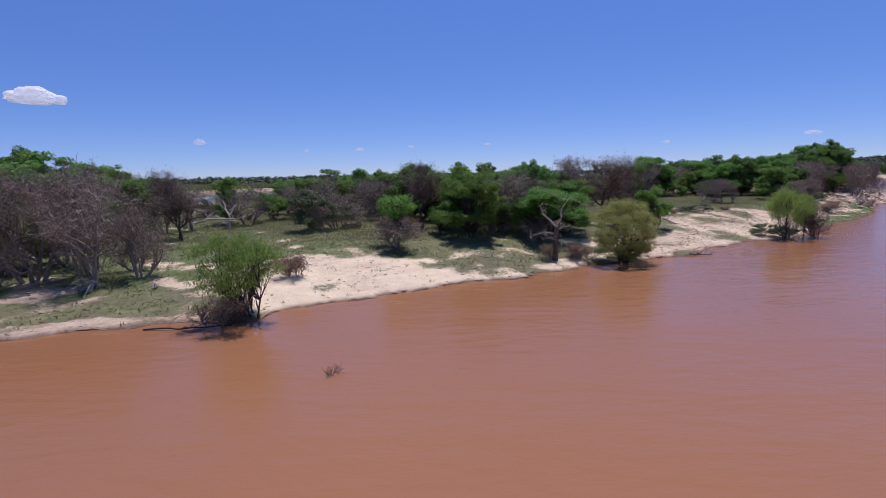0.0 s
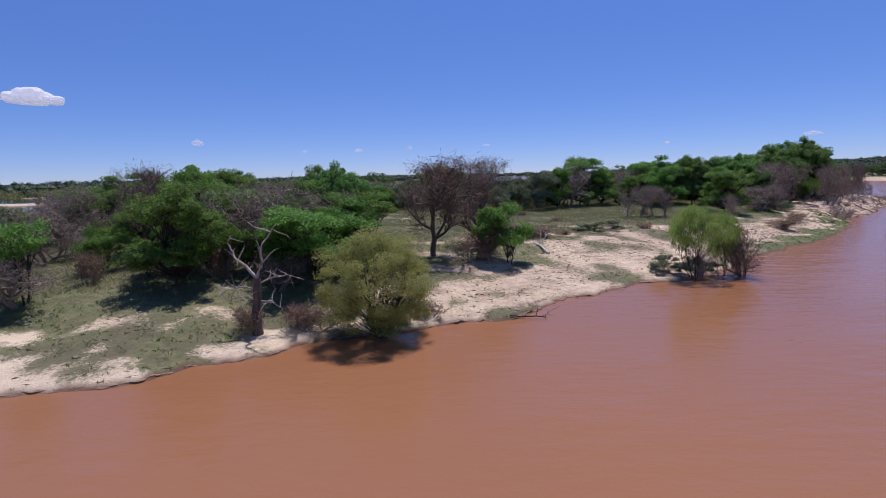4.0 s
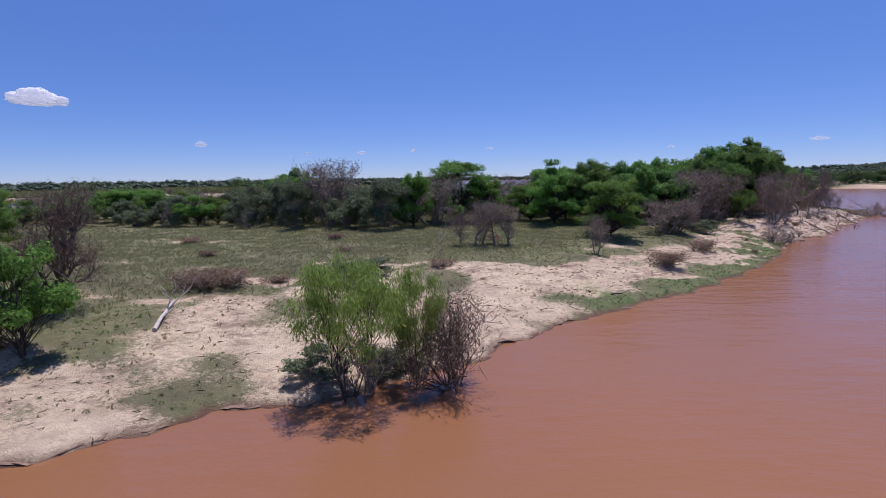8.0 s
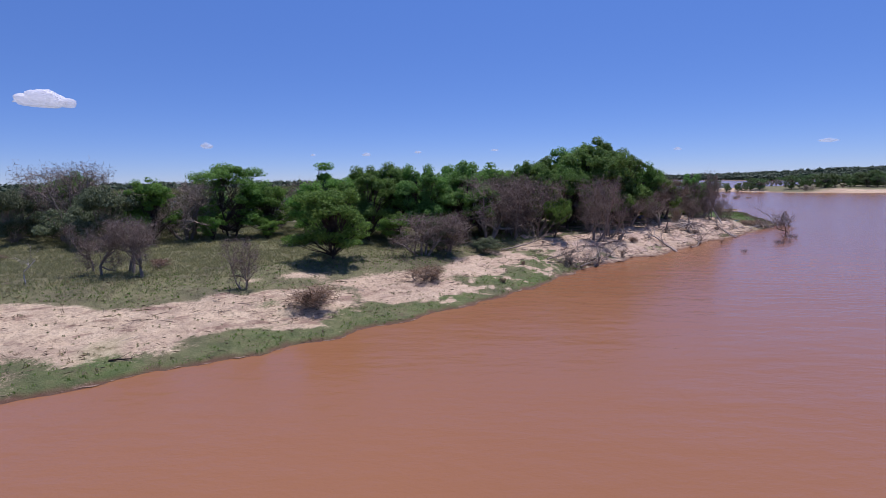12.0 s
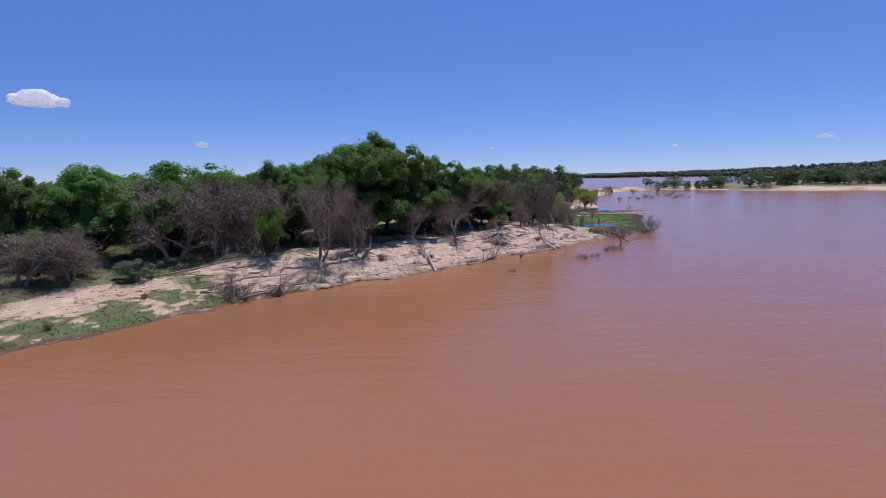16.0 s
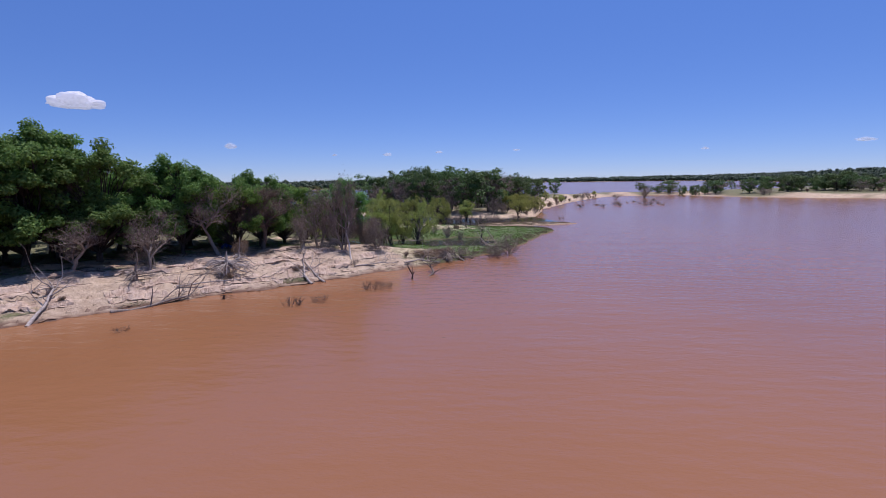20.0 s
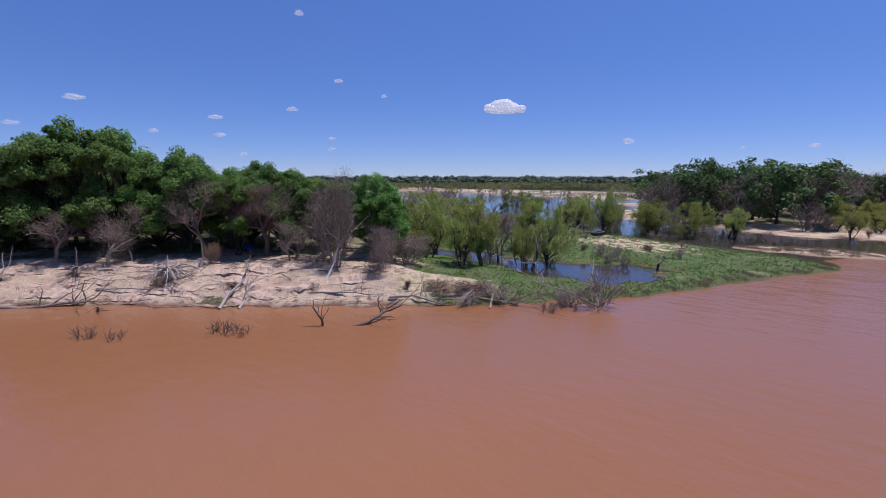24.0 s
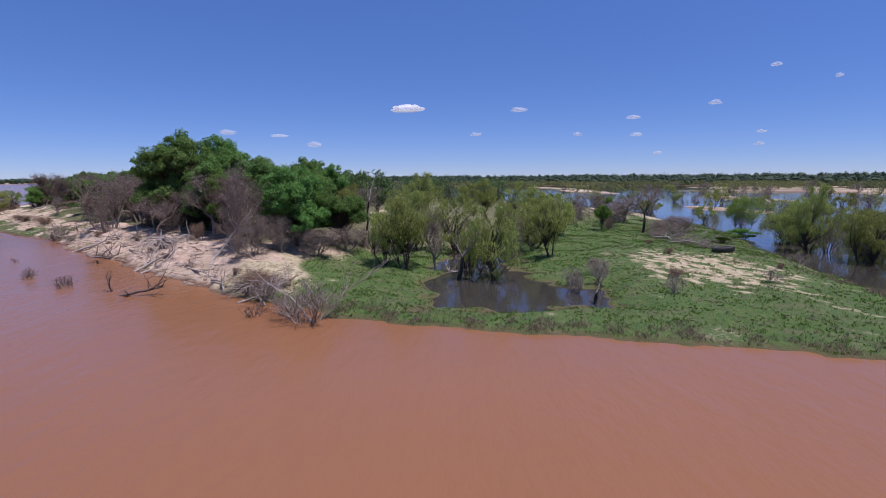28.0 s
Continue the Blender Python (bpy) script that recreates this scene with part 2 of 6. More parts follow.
def edge_material():
    n = Nodes("wet_sand_edge")
    f = n.noise(5, 5, 0.65)
    return n.done(n.add("ShaderNodeBsdfPrincipled", Base_Color=n.ramp(f, [(0.3, (0.12, 0.07, 0.045)), (0.7, (0.34, 0.23, 0.155))]), Roughness=0.8, Normal=n.bump(f, 0.6, 0.05)).outputs[0])


def cloud_material(thin=0.0):
    n = Nodes("cloud")
    d = n.add("ShaderNodeBsdfDiffuse", Color=(0.78, 0.78, 0.79, 1))
    tr = n.add("ShaderNodeBsdfTranslucent", Color=(0.74, 0.74, 0.76, 1))
    soft = n.add("ShaderNodeMixShader", Fac=0.5, i1=d.outputs[0], i2=tr.outputs[0])
    # emission added in place of sunlight scattered inside the cloud, against grey undersides
    glow = n.add("ShaderNodeEmission", Color=(0.88, 0.91, 1, 1), Strength=0.2)
    soft = n.add("ShaderNodeAddShader", i0=soft.outputs[0], i1=glow.outputs[0])
    if thin:
        soft = n.add("ShaderNodeMixShader", Fac=thin, i1=soft.outputs[0], i2=n.add("ShaderNodeBsdfTransparent").outputs[0])
    return n.done(soft.outputs[0])


def soil_material():
    n = Nodes("bank_soil")
    mid, fine = n.noise(1.7, 5, 0.65), n.noise(11, 6, 0.7)
    c = n.ramp(mid, [(0.3, (0.38, 0.26, 0.185)), (0.5, (0.57, 0.43, 0.32)), (0.72, (0.7, 0.56, 0.43))])
    c = n.mix(n.ramp(fine, [(0.45, (0, 0, 0)), (0.75, (0.5, 0.5, 0.5))]), c, (0.26, 0.16, 0.11))
    return n.done(n.add("ShaderNodeBsdfPrincipled", Base_Color=c, Roughness=0.92, Normal=n.bump(fine, 0.8, 0.08)).outputs[0])


EDGE, CLOUD, THIN_CLOUD, SOIL = edge_material(), cloud_material(0.36), cloud_material(0.85), soil_material()
GROUND = ground_material()
RIVER = water_material("muddy_water", (0.3, 0.137, 0.06), (0.272, 0.124, 0.058), 0.18, 0.48)
BACKWATER = water_material("backwater", (0.06, 0.052, 0.042), (0.045, 0.042, 0.036), 0.05, 0.16)


# ---- mesh helpers ----
class Shape:
    """Gathers tubes, leaves and lumps into one mesh."""

    def __init__(self):
        self.v, self.f, self.n = [], [], 0

    def add(self, verts, faces):
        verts, faces = np.asarray(verts, float), np.asarray(faces, int)
        self.v.append(verts)
        self.f.extend((faces + self.n).tolist())
        self.n += len(verts)

    def tube(self, pts, radii, sides=6):
        pts = np.asarray(pts, float)
        radii = np.broadcast_to(np.asarray(radii, float), (len(pts),))
        d = np.gradient(pts, axis=0)
        d /= np.linalg.norm(d, axis=1)[:, None] + 1e-9
        ref = np.where(np.abs(d[:, 2:]) > 0.9, np.array([[1.0, 0, 0]]), np.array([[0, 0, 1.0]]))
        a = np.cross(d, ref)
        a /= np.linalg.norm(a, axis=1)[:, None] + 1e-9
        b = np.cross(d, a)
        th = np.arange(sides) * 2 * np.pi / sides
        ring = pts[:, None] + radii[:, None, None] * (a[:, None] * np.cos(th)[None, :, None] + b[:, None] * np.sin(th)[None, :, None])
        k, s = np.meshgrid(np.arange(len(pts) - 1), np.arange(sides), indexing="ij")
        s1 = (s + 1) % sides
        f = np.stack([k * sides + s, k * sides + s1, (k + 1) * sides + s1, (k + 1) * sides + s], -1).reshape(-1, 4)
        self.add(ring.reshape(-1, 3), f)

    def leaves(self, centres, length, width, facing, rng, loose=0.5):
        """Small pointed leaves that face outwards, each a kite bent along its middle."""
        c = np.asarray(centres, float)
        m = len(c)
        if not m:
            return
        nm = np.asarray(facing, float) + rng.normal(0, loose, (m, 3))
        nm /= np.linalg.norm(nm, axis=1)[:, None] + 1e-9
        u = np.cross(nm, rng.normal(0, 1, (m, 3)))
        u /= np.linalg.norm(u, axis=1)[:, None] + 1e-9
        w = np.cross(nm, u)
        ln = (length * rng.uniform(0.6, 1.3, m))[:, None]
        wd = (width * rng.uniform(0.7, 1.2, m))[:, None]
        v = np.stack([c - u * ln / 2, c + w * wd / 2 - nm * wd * 0.12, c + u * ln / 2, c - w * wd / 2 - nm * wd * 0.12], 1).reshape(-1, 3)
        self.add(v, np.arange(4 * m).reshape(-1, 4))

    def cards(self, centres, length, width, axis, rng):
        """Small pointed leaves: one kite of two faces each."""
        c = np.asarray(centres, float)
        m = len(c)
        if not m:
            return
        u = np.asarray(axis, float) + rng.normal(0, 0.45, (m, 3))
        u /= np.linalg.norm(u, axis=1)[:, None] + 1e-9
        w = np.cross(u, rng.normal(0, 1, (m, 3)))
        w /= np.linalg.norm(w, axis=1)[:, None] + 1e-9
        ln = (length * rng.uniform(0.6, 1.3, m))[:, None]
        wd = (width * rng.uniform(0.7, 1.2, m))[:, None]
        v = np.stack([c - u * ln / 2, c + w * wd / 2, c + u * ln / 2, c - w * wd / 2], 1).reshape(-1, 3)
        self.add(v, np.arange(4 * m).reshape(-1, 4))

    def mesh(self, name, material, smooth=False):
        me = bpy.data.meshes.new(name)
        me.from_pydata(np.concatenate(self.v).tolist() if self.v else [], [], self.f)
        me.materials.append(material)
        if smooth:
            me.polygons.foreach_set("use_smooth", np.ones(len(me.polygons), bool))
        me.update()
        return me


def part(name, data, parent, label=""):
    ob = new(name, data)
    ob.parent = parent
    return tagged(ob, label)


def bend(p, q, rng, wob=0.12, n=5, sag=0.0):
    """A crooked line from p to q."""
    p, q = np.asarray(p, float), np.asarray(q, float)
    t = np.linspace(0, 1, n)[:, None]
    size = np.linalg.norm(q - p)
    off = np.cumsum(rng.normal(0, wob * size / n, (n, 3)), 0) * np.sin(np.pi * t)
    off[:, 2] += sag * size * np.sin(np.pi * t[:, 0])
    return p + (q - p) * t + off


# ---- plan: the shore and the land ----
SHORE = [(-110, -18), (-70, 0), (-40, 13), (-28, 19), (-20, 22.4), (-17, 23.8), (-14, 24.2), (-9.9, 25), (-9, 27), (-5.3, 28.8), (0, 32.3), (4.5, 34.1),
         (6.4, 35.3), (9.7, 37.7), (14.2, 39.6), (18.4, 41), (21, 44), (25, 46.8), (28.2, 48.6), (31, 49.3), (35, 52.5), (37.7, 56.2), (43, 60.3),
         (48.3, 64), (52.6, 67.8), (56.1, 71.2), (60, 75.2), (65.1, 81.8), (67, 85.2), (71, 88.6), (76.5, 93), (80, 97), (84.5, 101.8),
         (89.2, 105.8), (93.5, 110.4), (98, 115), (100.5, 118.6), (103.7, 122.5), (105.2, 126), (107.2, 132), (109, 138), (111.5, 143.5), (112, 147)]
BACK = [(108, 151), (102, 152), (95, 153), (88, 155), (80, 158), (70, 162), (57, 165), (40, 160), (20, 152), (0, 148), (-25, 145), (-58, 138), (-90, 112),
        (-120, 70), (-150, 20), (-140, -20)]
LAND_B = [(104, 172), (112, 174), (114, 186), (116, 200), (120, 212), (127, 234), (138, 262), (150, 287), (168, 298), (184, 300), (190, 276), (200, 261), (219, 246),
          (250, 228), (300, 208), (420, 190), (420, 430), (330, 450), (215, 350), (165, 330), (128, 312), (100, 290), (80, 255), (64, 225), (62, 200), (72, 186), (90, 176)]
SPIT = [(100.5, 154.0), (109, 153.4), (117, 156.4), (117.6, 158.8), (109, 160.8), (102.5, 158.6)]
BARS = [[(8, 186), (24, 183), (40, 190), (30, 195), (10, 193)], [(-60, 225), (-20, 215), (10, 222), (-15, 232), (-55, 236)],
        [(-130, 250), (-90, 262), (-60, 285), (-100, 290), (-140, 270)], [(40, 235), (55, 228), (66, 245), (50, 256)],
        [(-220, 300), (-120, 288), (-40, 300), (20, 330), (0, 362), (-120, 372), (-220, 350)], [(-270, 200), (-180, 206), (-100, 194), (-88, 212), (-180, 226), (-260, 222)], [(0, 264), (40, 270), (50, 300), (10, 312), (-24, 286)]]
POND = [(102.3, 127), (102.8, 131), (102, 135.5), (99, 135.8), (96, 133.6), (90, 132.6), (84, 134), (78, 131), (84, 128.5), (91, 128), (97, 126.8)]


def signed(x, y, poly):
    """Distance to the edge of a polygon, positive inside."""
    x, y = np.asarray(x, float), np.asarray(y, float)
    best, inside = np.full(x.shape, 1e9), np.zeros(x.shape, bool)
    for (ax, ay), (bx, by) in zip(poly, poly[1:] + poly[:1]):
        dx, dy = bx - ax, by - ay
        t = np.clip(((x - ax) * dx + (y - ay) * dy) / (dx * dx + dy * dy), 0, 1)
        best = np.minimum(best, np.hypot(x - ax - t * dx, y - ay - t * dy))
        with np.errstate(divide="ignore", invalid="ignore"):
            inside ^= ((ay > y) != (by > y)) & (x < (bx - ax) * (y - ay) / (by - ay) + ax)
    return np.where(inside, best, -best)


def lumps(x, y, scale, seed):
    """Cheap smooth noise, about -1 to 1."""
    r = np.random.RandomState(seed)
    out = np.zeros(np.shape(x))
    for k in range(7):
        a, ph, f = r.uniform(0, 2 * np.pi), r.uniform(0, 6.28), r.uniform(0.6, 1.9) / scale
        a2 = a + r.uniform(0.8, 2.2)
        out = out + np.sin((x * np.cos(a) + y * np.sin(a)) * f * 6.28 + ph + 1.3 * np.sin((x * np.cos(a2) + y * np.sin(a2)) * f * 4 + ph * 2))
    return out / 3.2


def step(a, b, v):
    t = np.clip((v - a) / (b - a), 0, 1)
    return t * t * (3 - 2 * t)


def far_edge(x, y):
    """How far inside the distant shore a place lies."""
    dx, dy = x - 60, y - 120
    r, az = np.hypot(dx, dy), np.degrees(np.arctan2(dx, dy))
    edge = np.interp(az, [-180, -135, -122, -110, -60, -25, -12, 0, 18, 30, 60, 110, 180],
                     [1500, 1500, 1300, 430, 400, 430, 520, 1400, 1500, 900, 800, 900, 1500])
    return r - edge * (1 + 0.05 * np.sin(az * 0.31) + 0.03 * np.sin(az * 0.9 + 1)), az, r


def height(x, y):
    x, y = np.asarray(x, float), np.asarray(y, float)
    wob = 0.35 * lumps(x, y, 5.0, 3) + 0.18 * lumps(x, y, 1.7, 4)
    a = signed(x, y, SHORE + BACK) + wob * 0.8
    q = x + y
    gentle = np.interp(a, [-40, -8, -1.5, 0, 0.25, 1.2, 3, 6, 9, 14, 40, 90], [-2.5, -1.2, -0.35, 0, 0.14, 0.3, 0.55, 1.05, 1.55, 1.9, 2.1, 1.8])
    lowbank = np.interp(a, [-40, -8, -1.5, 0, 0.25, 1.2, 4, 9, 20, 60, 90], [-2.5, -1.2, -0.35, 0, 0.12, 0.28, 0.65, 1.15, 1.6, 2.0, 1.8])
    bluff = np.interp(a, [-40, -8, -1.5, 0, 0.25, 1.2, 3, 5, 9, 40, 90], [-2.5, -1.2, -0.35, 0, 0.16, 0.5, 1.2, 1.75, 2.0, 2.1, 1.8])
    flat = np.interp(a, [-40, -8, -1.5, 0, 0.25, 1.5, 5, 14, 90], [-2.5, -1.2, -0.35, 0, 0.1, 0.22, 0.38, 0.7, 0.6])
    w1 = step(22, 48, q)
    h = lowbank * (1 - w1) + gentle * w1
    w2 = step(140, 155, q)
    h = h * (1 - w2) + bluff * w2
    sway = 0.45 * lumps(x, y, 11, 71) + 0.16 * lumps(x, y, 2.4, 72)
    s = h / 0.3 + sway
    terrace = (np.floor(s) + step(0.66, 1.0, s - np.floor(s)) - 0.6 * sway) * 0.3
    h = np.where(h > 0.15, h + (terrace - h) * 0.92 * w2, h)
    w3 = step(203, 216, q - 5 * (1 - step(3, 7, a)))
    h = h * (1 - w3) + flat * w3
    h = h + 0.45 * np.exp(-(((x - 91) / 7) ** 2 + ((y - 148) / 8) ** 2)) * (a > 0)
    p = signed(x, y, POND) + 0.1 + 0.9 * wob + 0.75 * lumps(x, y, 4.2, 5)
    h = np.where((p > -6) & (a > 0), np.minimum(h, np.where(p > 0, -0.22 * p, -0.16 * p)), h)
    for poly, rise in ((LAND_B, 1.0), (SPIT, 0.5), *((b, 0.55) for b in BARS)):
        s = signed(x, y, poly) + wob
        h = np.maximum(h, rise * np.interp(s, [-40, -8, 0, 0.4, 6, 16, 45, 120], [-2.5, -1.2, 0, 0.15, 0.6, 1.5, 2.2, 2.5]))
    e, az, r = far_edge(x, y)
    far = np.interp(e, [-60, 0, 20, 200], [-2.5, 0, 1.5, 4])
    hill = 34 * step(20, 50, az) * step(150, 1500, e) + 8 * step(300, 1800, e)
    h = np.maximum(h, far + hill)
    dry = step(0.05, 0.6, h)
    return h + dry * (0.09 * lumps(x, y, 9, 7) + (0.05 - 0.025 * w2) * lumps(x, y, 2.6, 8) * (r < 400))


def turf(x, y, h):
    """How grassy the ground is: about 0 on bare sand, 1 in the meadow."""
    a = signed(x, y, SHORE + BACK)
    q = x + y
    n1, n2 = lumps(x, y, 11, 21), lumps(x, y, 4, 22)
    g = np.interp(a, [0, 1, 4, 9, 13, 20], [0.46, 0.3, 0.26, 0.44, 0.85, 1.0]) + 0.26 * n1 + (0.3 - 0.17 * step(56, 66, q) * (1 - step(100, 108, q)) * (1 - step(7, 11, a))) * n2
    g = g + 0.42 * step(54, 62, q) * (1 - 0.85 * step(68, 76, q)) * np.exp(-((a - 5.5 - 1.2 * n1) / 0.9) ** 2)
    g = g + 0.6 * step(50, 56, q) * (1 - step(70, 77, q)) * np.exp(-((a - 8.6 - 0.8 * n1) / 1.3) ** 2)
    g = g - 0.3 * step(16, 20, q) * (1 - step(31, 37, q)) * (1 - step(6, 9, a))
    g = g + 0.42 * step(31, 37, q) * (1 - step(55, 62, q)) * step(1.4, 2.6, a)
    g = g + 0.22 * step(36, 40, q) * (1 - step(48, 54, q)) * step(0.8, 1.8, a)
    left = 1 - step(6, 20, q)
    g = g + left * 0.45 * (a > 1.2)
    g = g + (0.36 + 0.24 * (1 - step(0.9, 1.7, a)) + 0.3 * lumps(x, y, 1.7, 26) + 0.2 * lumps(x, y, 0.8, 27)) * step(102, 116, q) * (1 - step(150, 160, q)) * (1 - step(1.5 + 1.6 * step(128, 142, q), 3.4 + 1.6 * step(128, 142, q), a))
    g = g + (0.55 * step(6.4, 8.2, a) - 0.16 * step(2.6, 3.6, a) * (1 - step(6.0, 7.2, a))) * step(100, 108, q) * (1 - step(140, 150, q))
    g = g + 0.55 * np.exp(-((q - 75) / 4) ** 2) * np.exp(-((a - 1.3) / 1.1) ** 2)
    g = g + 0.85 * np.exp(-((a - 1.0) / 0.9) ** 2) * step(150, 156, q) * (1 - step(203, 210, q)) * np.clip(0.3 + lumps(x, y, 9, 24), 0, 1)
    g = g + 0.6 * step(140, 148, q) * (1 - step(163, 172, q)) * step(5.4, 7.0, a)
    g = g - 0.5 * step(145, 155, q) * (1 - step(208, 216, q)) * (1 - step(3.5, 6.5, a))
    late = 7 * (1 - step(3, 7, a))
    g = np.maximum(g, step(206, 214, q - late) * (0.97 + 0.25 * n2 + 0.07 * lumps(x, y, 1.5, 25)))
    g = g - 1.15 * np.exp(-(((x - 94.5) / 8) ** 2 + ((y - 145.2) / 5.5) ** 2)) * np.clip(0.6 + 0.35 * n2 + 0.55 * lumps(x, y, 1.3, 28) + 0.3 * lumps(x, y, 0.7, 29), 0, 1.0)
    g = g - 0.55 * np.exp(-(((x - 14.3) / 2.4) ** 2 + ((y - 47.8) / 1.2) ** 2))
    g = g - 0.2 * np.exp(-(((x - 108.0) / 1.3) ** 2 + ((y - 137) / 4) ** 2))
    outside = a < -2
    b = signed(x, y, LAND_B)
    g = np.where(outside, np.interp(b, [-50, -20, 0, 5, 14, 40], [0.5, 0.2, 0.12, 0.32, 0.7, 0.9]) + 0.3 * n1 + 0.2 * n2, g)
    e, _, _ = far_edge(x, y)
    return np.where(e > 10, 1.0, g)


def spread(lo, hi, stepsize, reach):
    """Grid lines, fine between lo and hi and wider outwards."""
    inner = np.arange(lo, hi + 1e-6, stepsize)
    out, d = [], stepsize
    while sum(out) < reach:
        d *= 1.16
        out.append(d)
    c = np.cumsum(out)
    return np.concatenate([lo - c[::-1], inner, hi + c])


def build_ground():
    gx, gy = spread(-32, 116, 0.34, 4400), spread(18, 156, 0.34, 4400)
    X, Y = np.meshgrid(gx, gy)
    H = height(X, Y)
    T = turf(X, Y, H)
    wet = 1 - step(0.03, 0.16, H)
    nx, ny = len(gx), len(gy)
    i = np.arange(nx * ny).reshape(ny, nx)
    f = np.stack([i[:-1, :-1], i[:-1, 1:], i[1:, 1:], i[1:, :-1]], -1).reshape(-1, 4)
    me = bpy.data.meshes.new("ground")
    me.vertices.add(nx * ny)
    me.vertices.foreach_set("co", np.stack([X, Y, H], -1).ravel())
    me.loops.add(f.size)
    me.loops.foreach_set("vertex_index", f.ravel())
    me.polygons.add(len(f))
    me.polygons.foreach_set("loop_start", np.arange(0, f.size, 4))
    me.polygons.foreach_set("use_smooth", np.ones(len(f), bool))
    lush = step(203, 213, X + Y) * (signed(X, Y, SHORE + BACK) > -1) + 0.45 * step(92, 104, X + Y) * (1 - step(150, 156, X + Y)) * (1 - step(3, 6, signed(X, Y, SHORE + BACK)))
    lush = np.clip(lush + 0.25 * lumps(X, Y, 7, 61) * (lush > 0), 0, 1)
    lush = np.maximum(lush, 0.55 * (1 - step(24, 44, X + Y)) * step(3, 8, signed(X, Y, SHORE + BACK)))
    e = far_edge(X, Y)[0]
    Q, A = X + Y, signed(X, Y, SHORE + BACK)
    clean = 0.85 * step(10, 17, Q) * (1 - step(48, 64, Q)) + 0.1 * step(48, 64, Q) * (1 - step(100, 110, Q))
    clean = np.clip(clean + 0.3 * lumps(X, Y, 6, 63) * (clean > 0.05) - 0.35 * step(5, 9, A), 0, 0.92)
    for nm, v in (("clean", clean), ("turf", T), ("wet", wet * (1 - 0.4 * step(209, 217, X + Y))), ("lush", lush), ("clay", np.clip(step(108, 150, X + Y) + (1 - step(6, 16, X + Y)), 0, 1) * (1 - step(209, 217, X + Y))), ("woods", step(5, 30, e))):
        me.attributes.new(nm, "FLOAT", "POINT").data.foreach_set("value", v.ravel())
    me.materials.append(GROUND)
    me.update()
    me.validate()
    return tagged(new("ground", me), "pale sandy river bank with patchy green turf", "ground", kind="structure")


def sheet(name, poly, z, material, label, category):
    me = bpy.data.meshes.new(name)
    me.from_pydata([(x, y, z) for x, y in poly], [], [list(range(len(poly)))])
    me.materials.append(material)
    return tagged(new(name, me), label, category, kind="structure")


build_ground()
sheet("water", [(-4400, -4400), (4400, -4400), (4400, 4400), (-4400, 4400)], 0.0, RIVER, "muddy reddish-brown river water with fine ripples", "water")
sheet("water_backwater", [(101.5, 123), (105.5, 130), (110.2, 147.0), (109.6, 150), (111.5, 155.5), (115.5, 158.4), (112, 173), (98, 186), (90, 300), (60, 540), (-420, 420), (-430, 110), (-110, 30), (-60, 90), (-20, 120), (60, 125), (82, 120)],
      0.025, BACKWATER, "still dark backwater mirroring the blue sky", "water")


def ground_z(x, y):
    return float(height(np.array([x]), np.array([y]))[0])


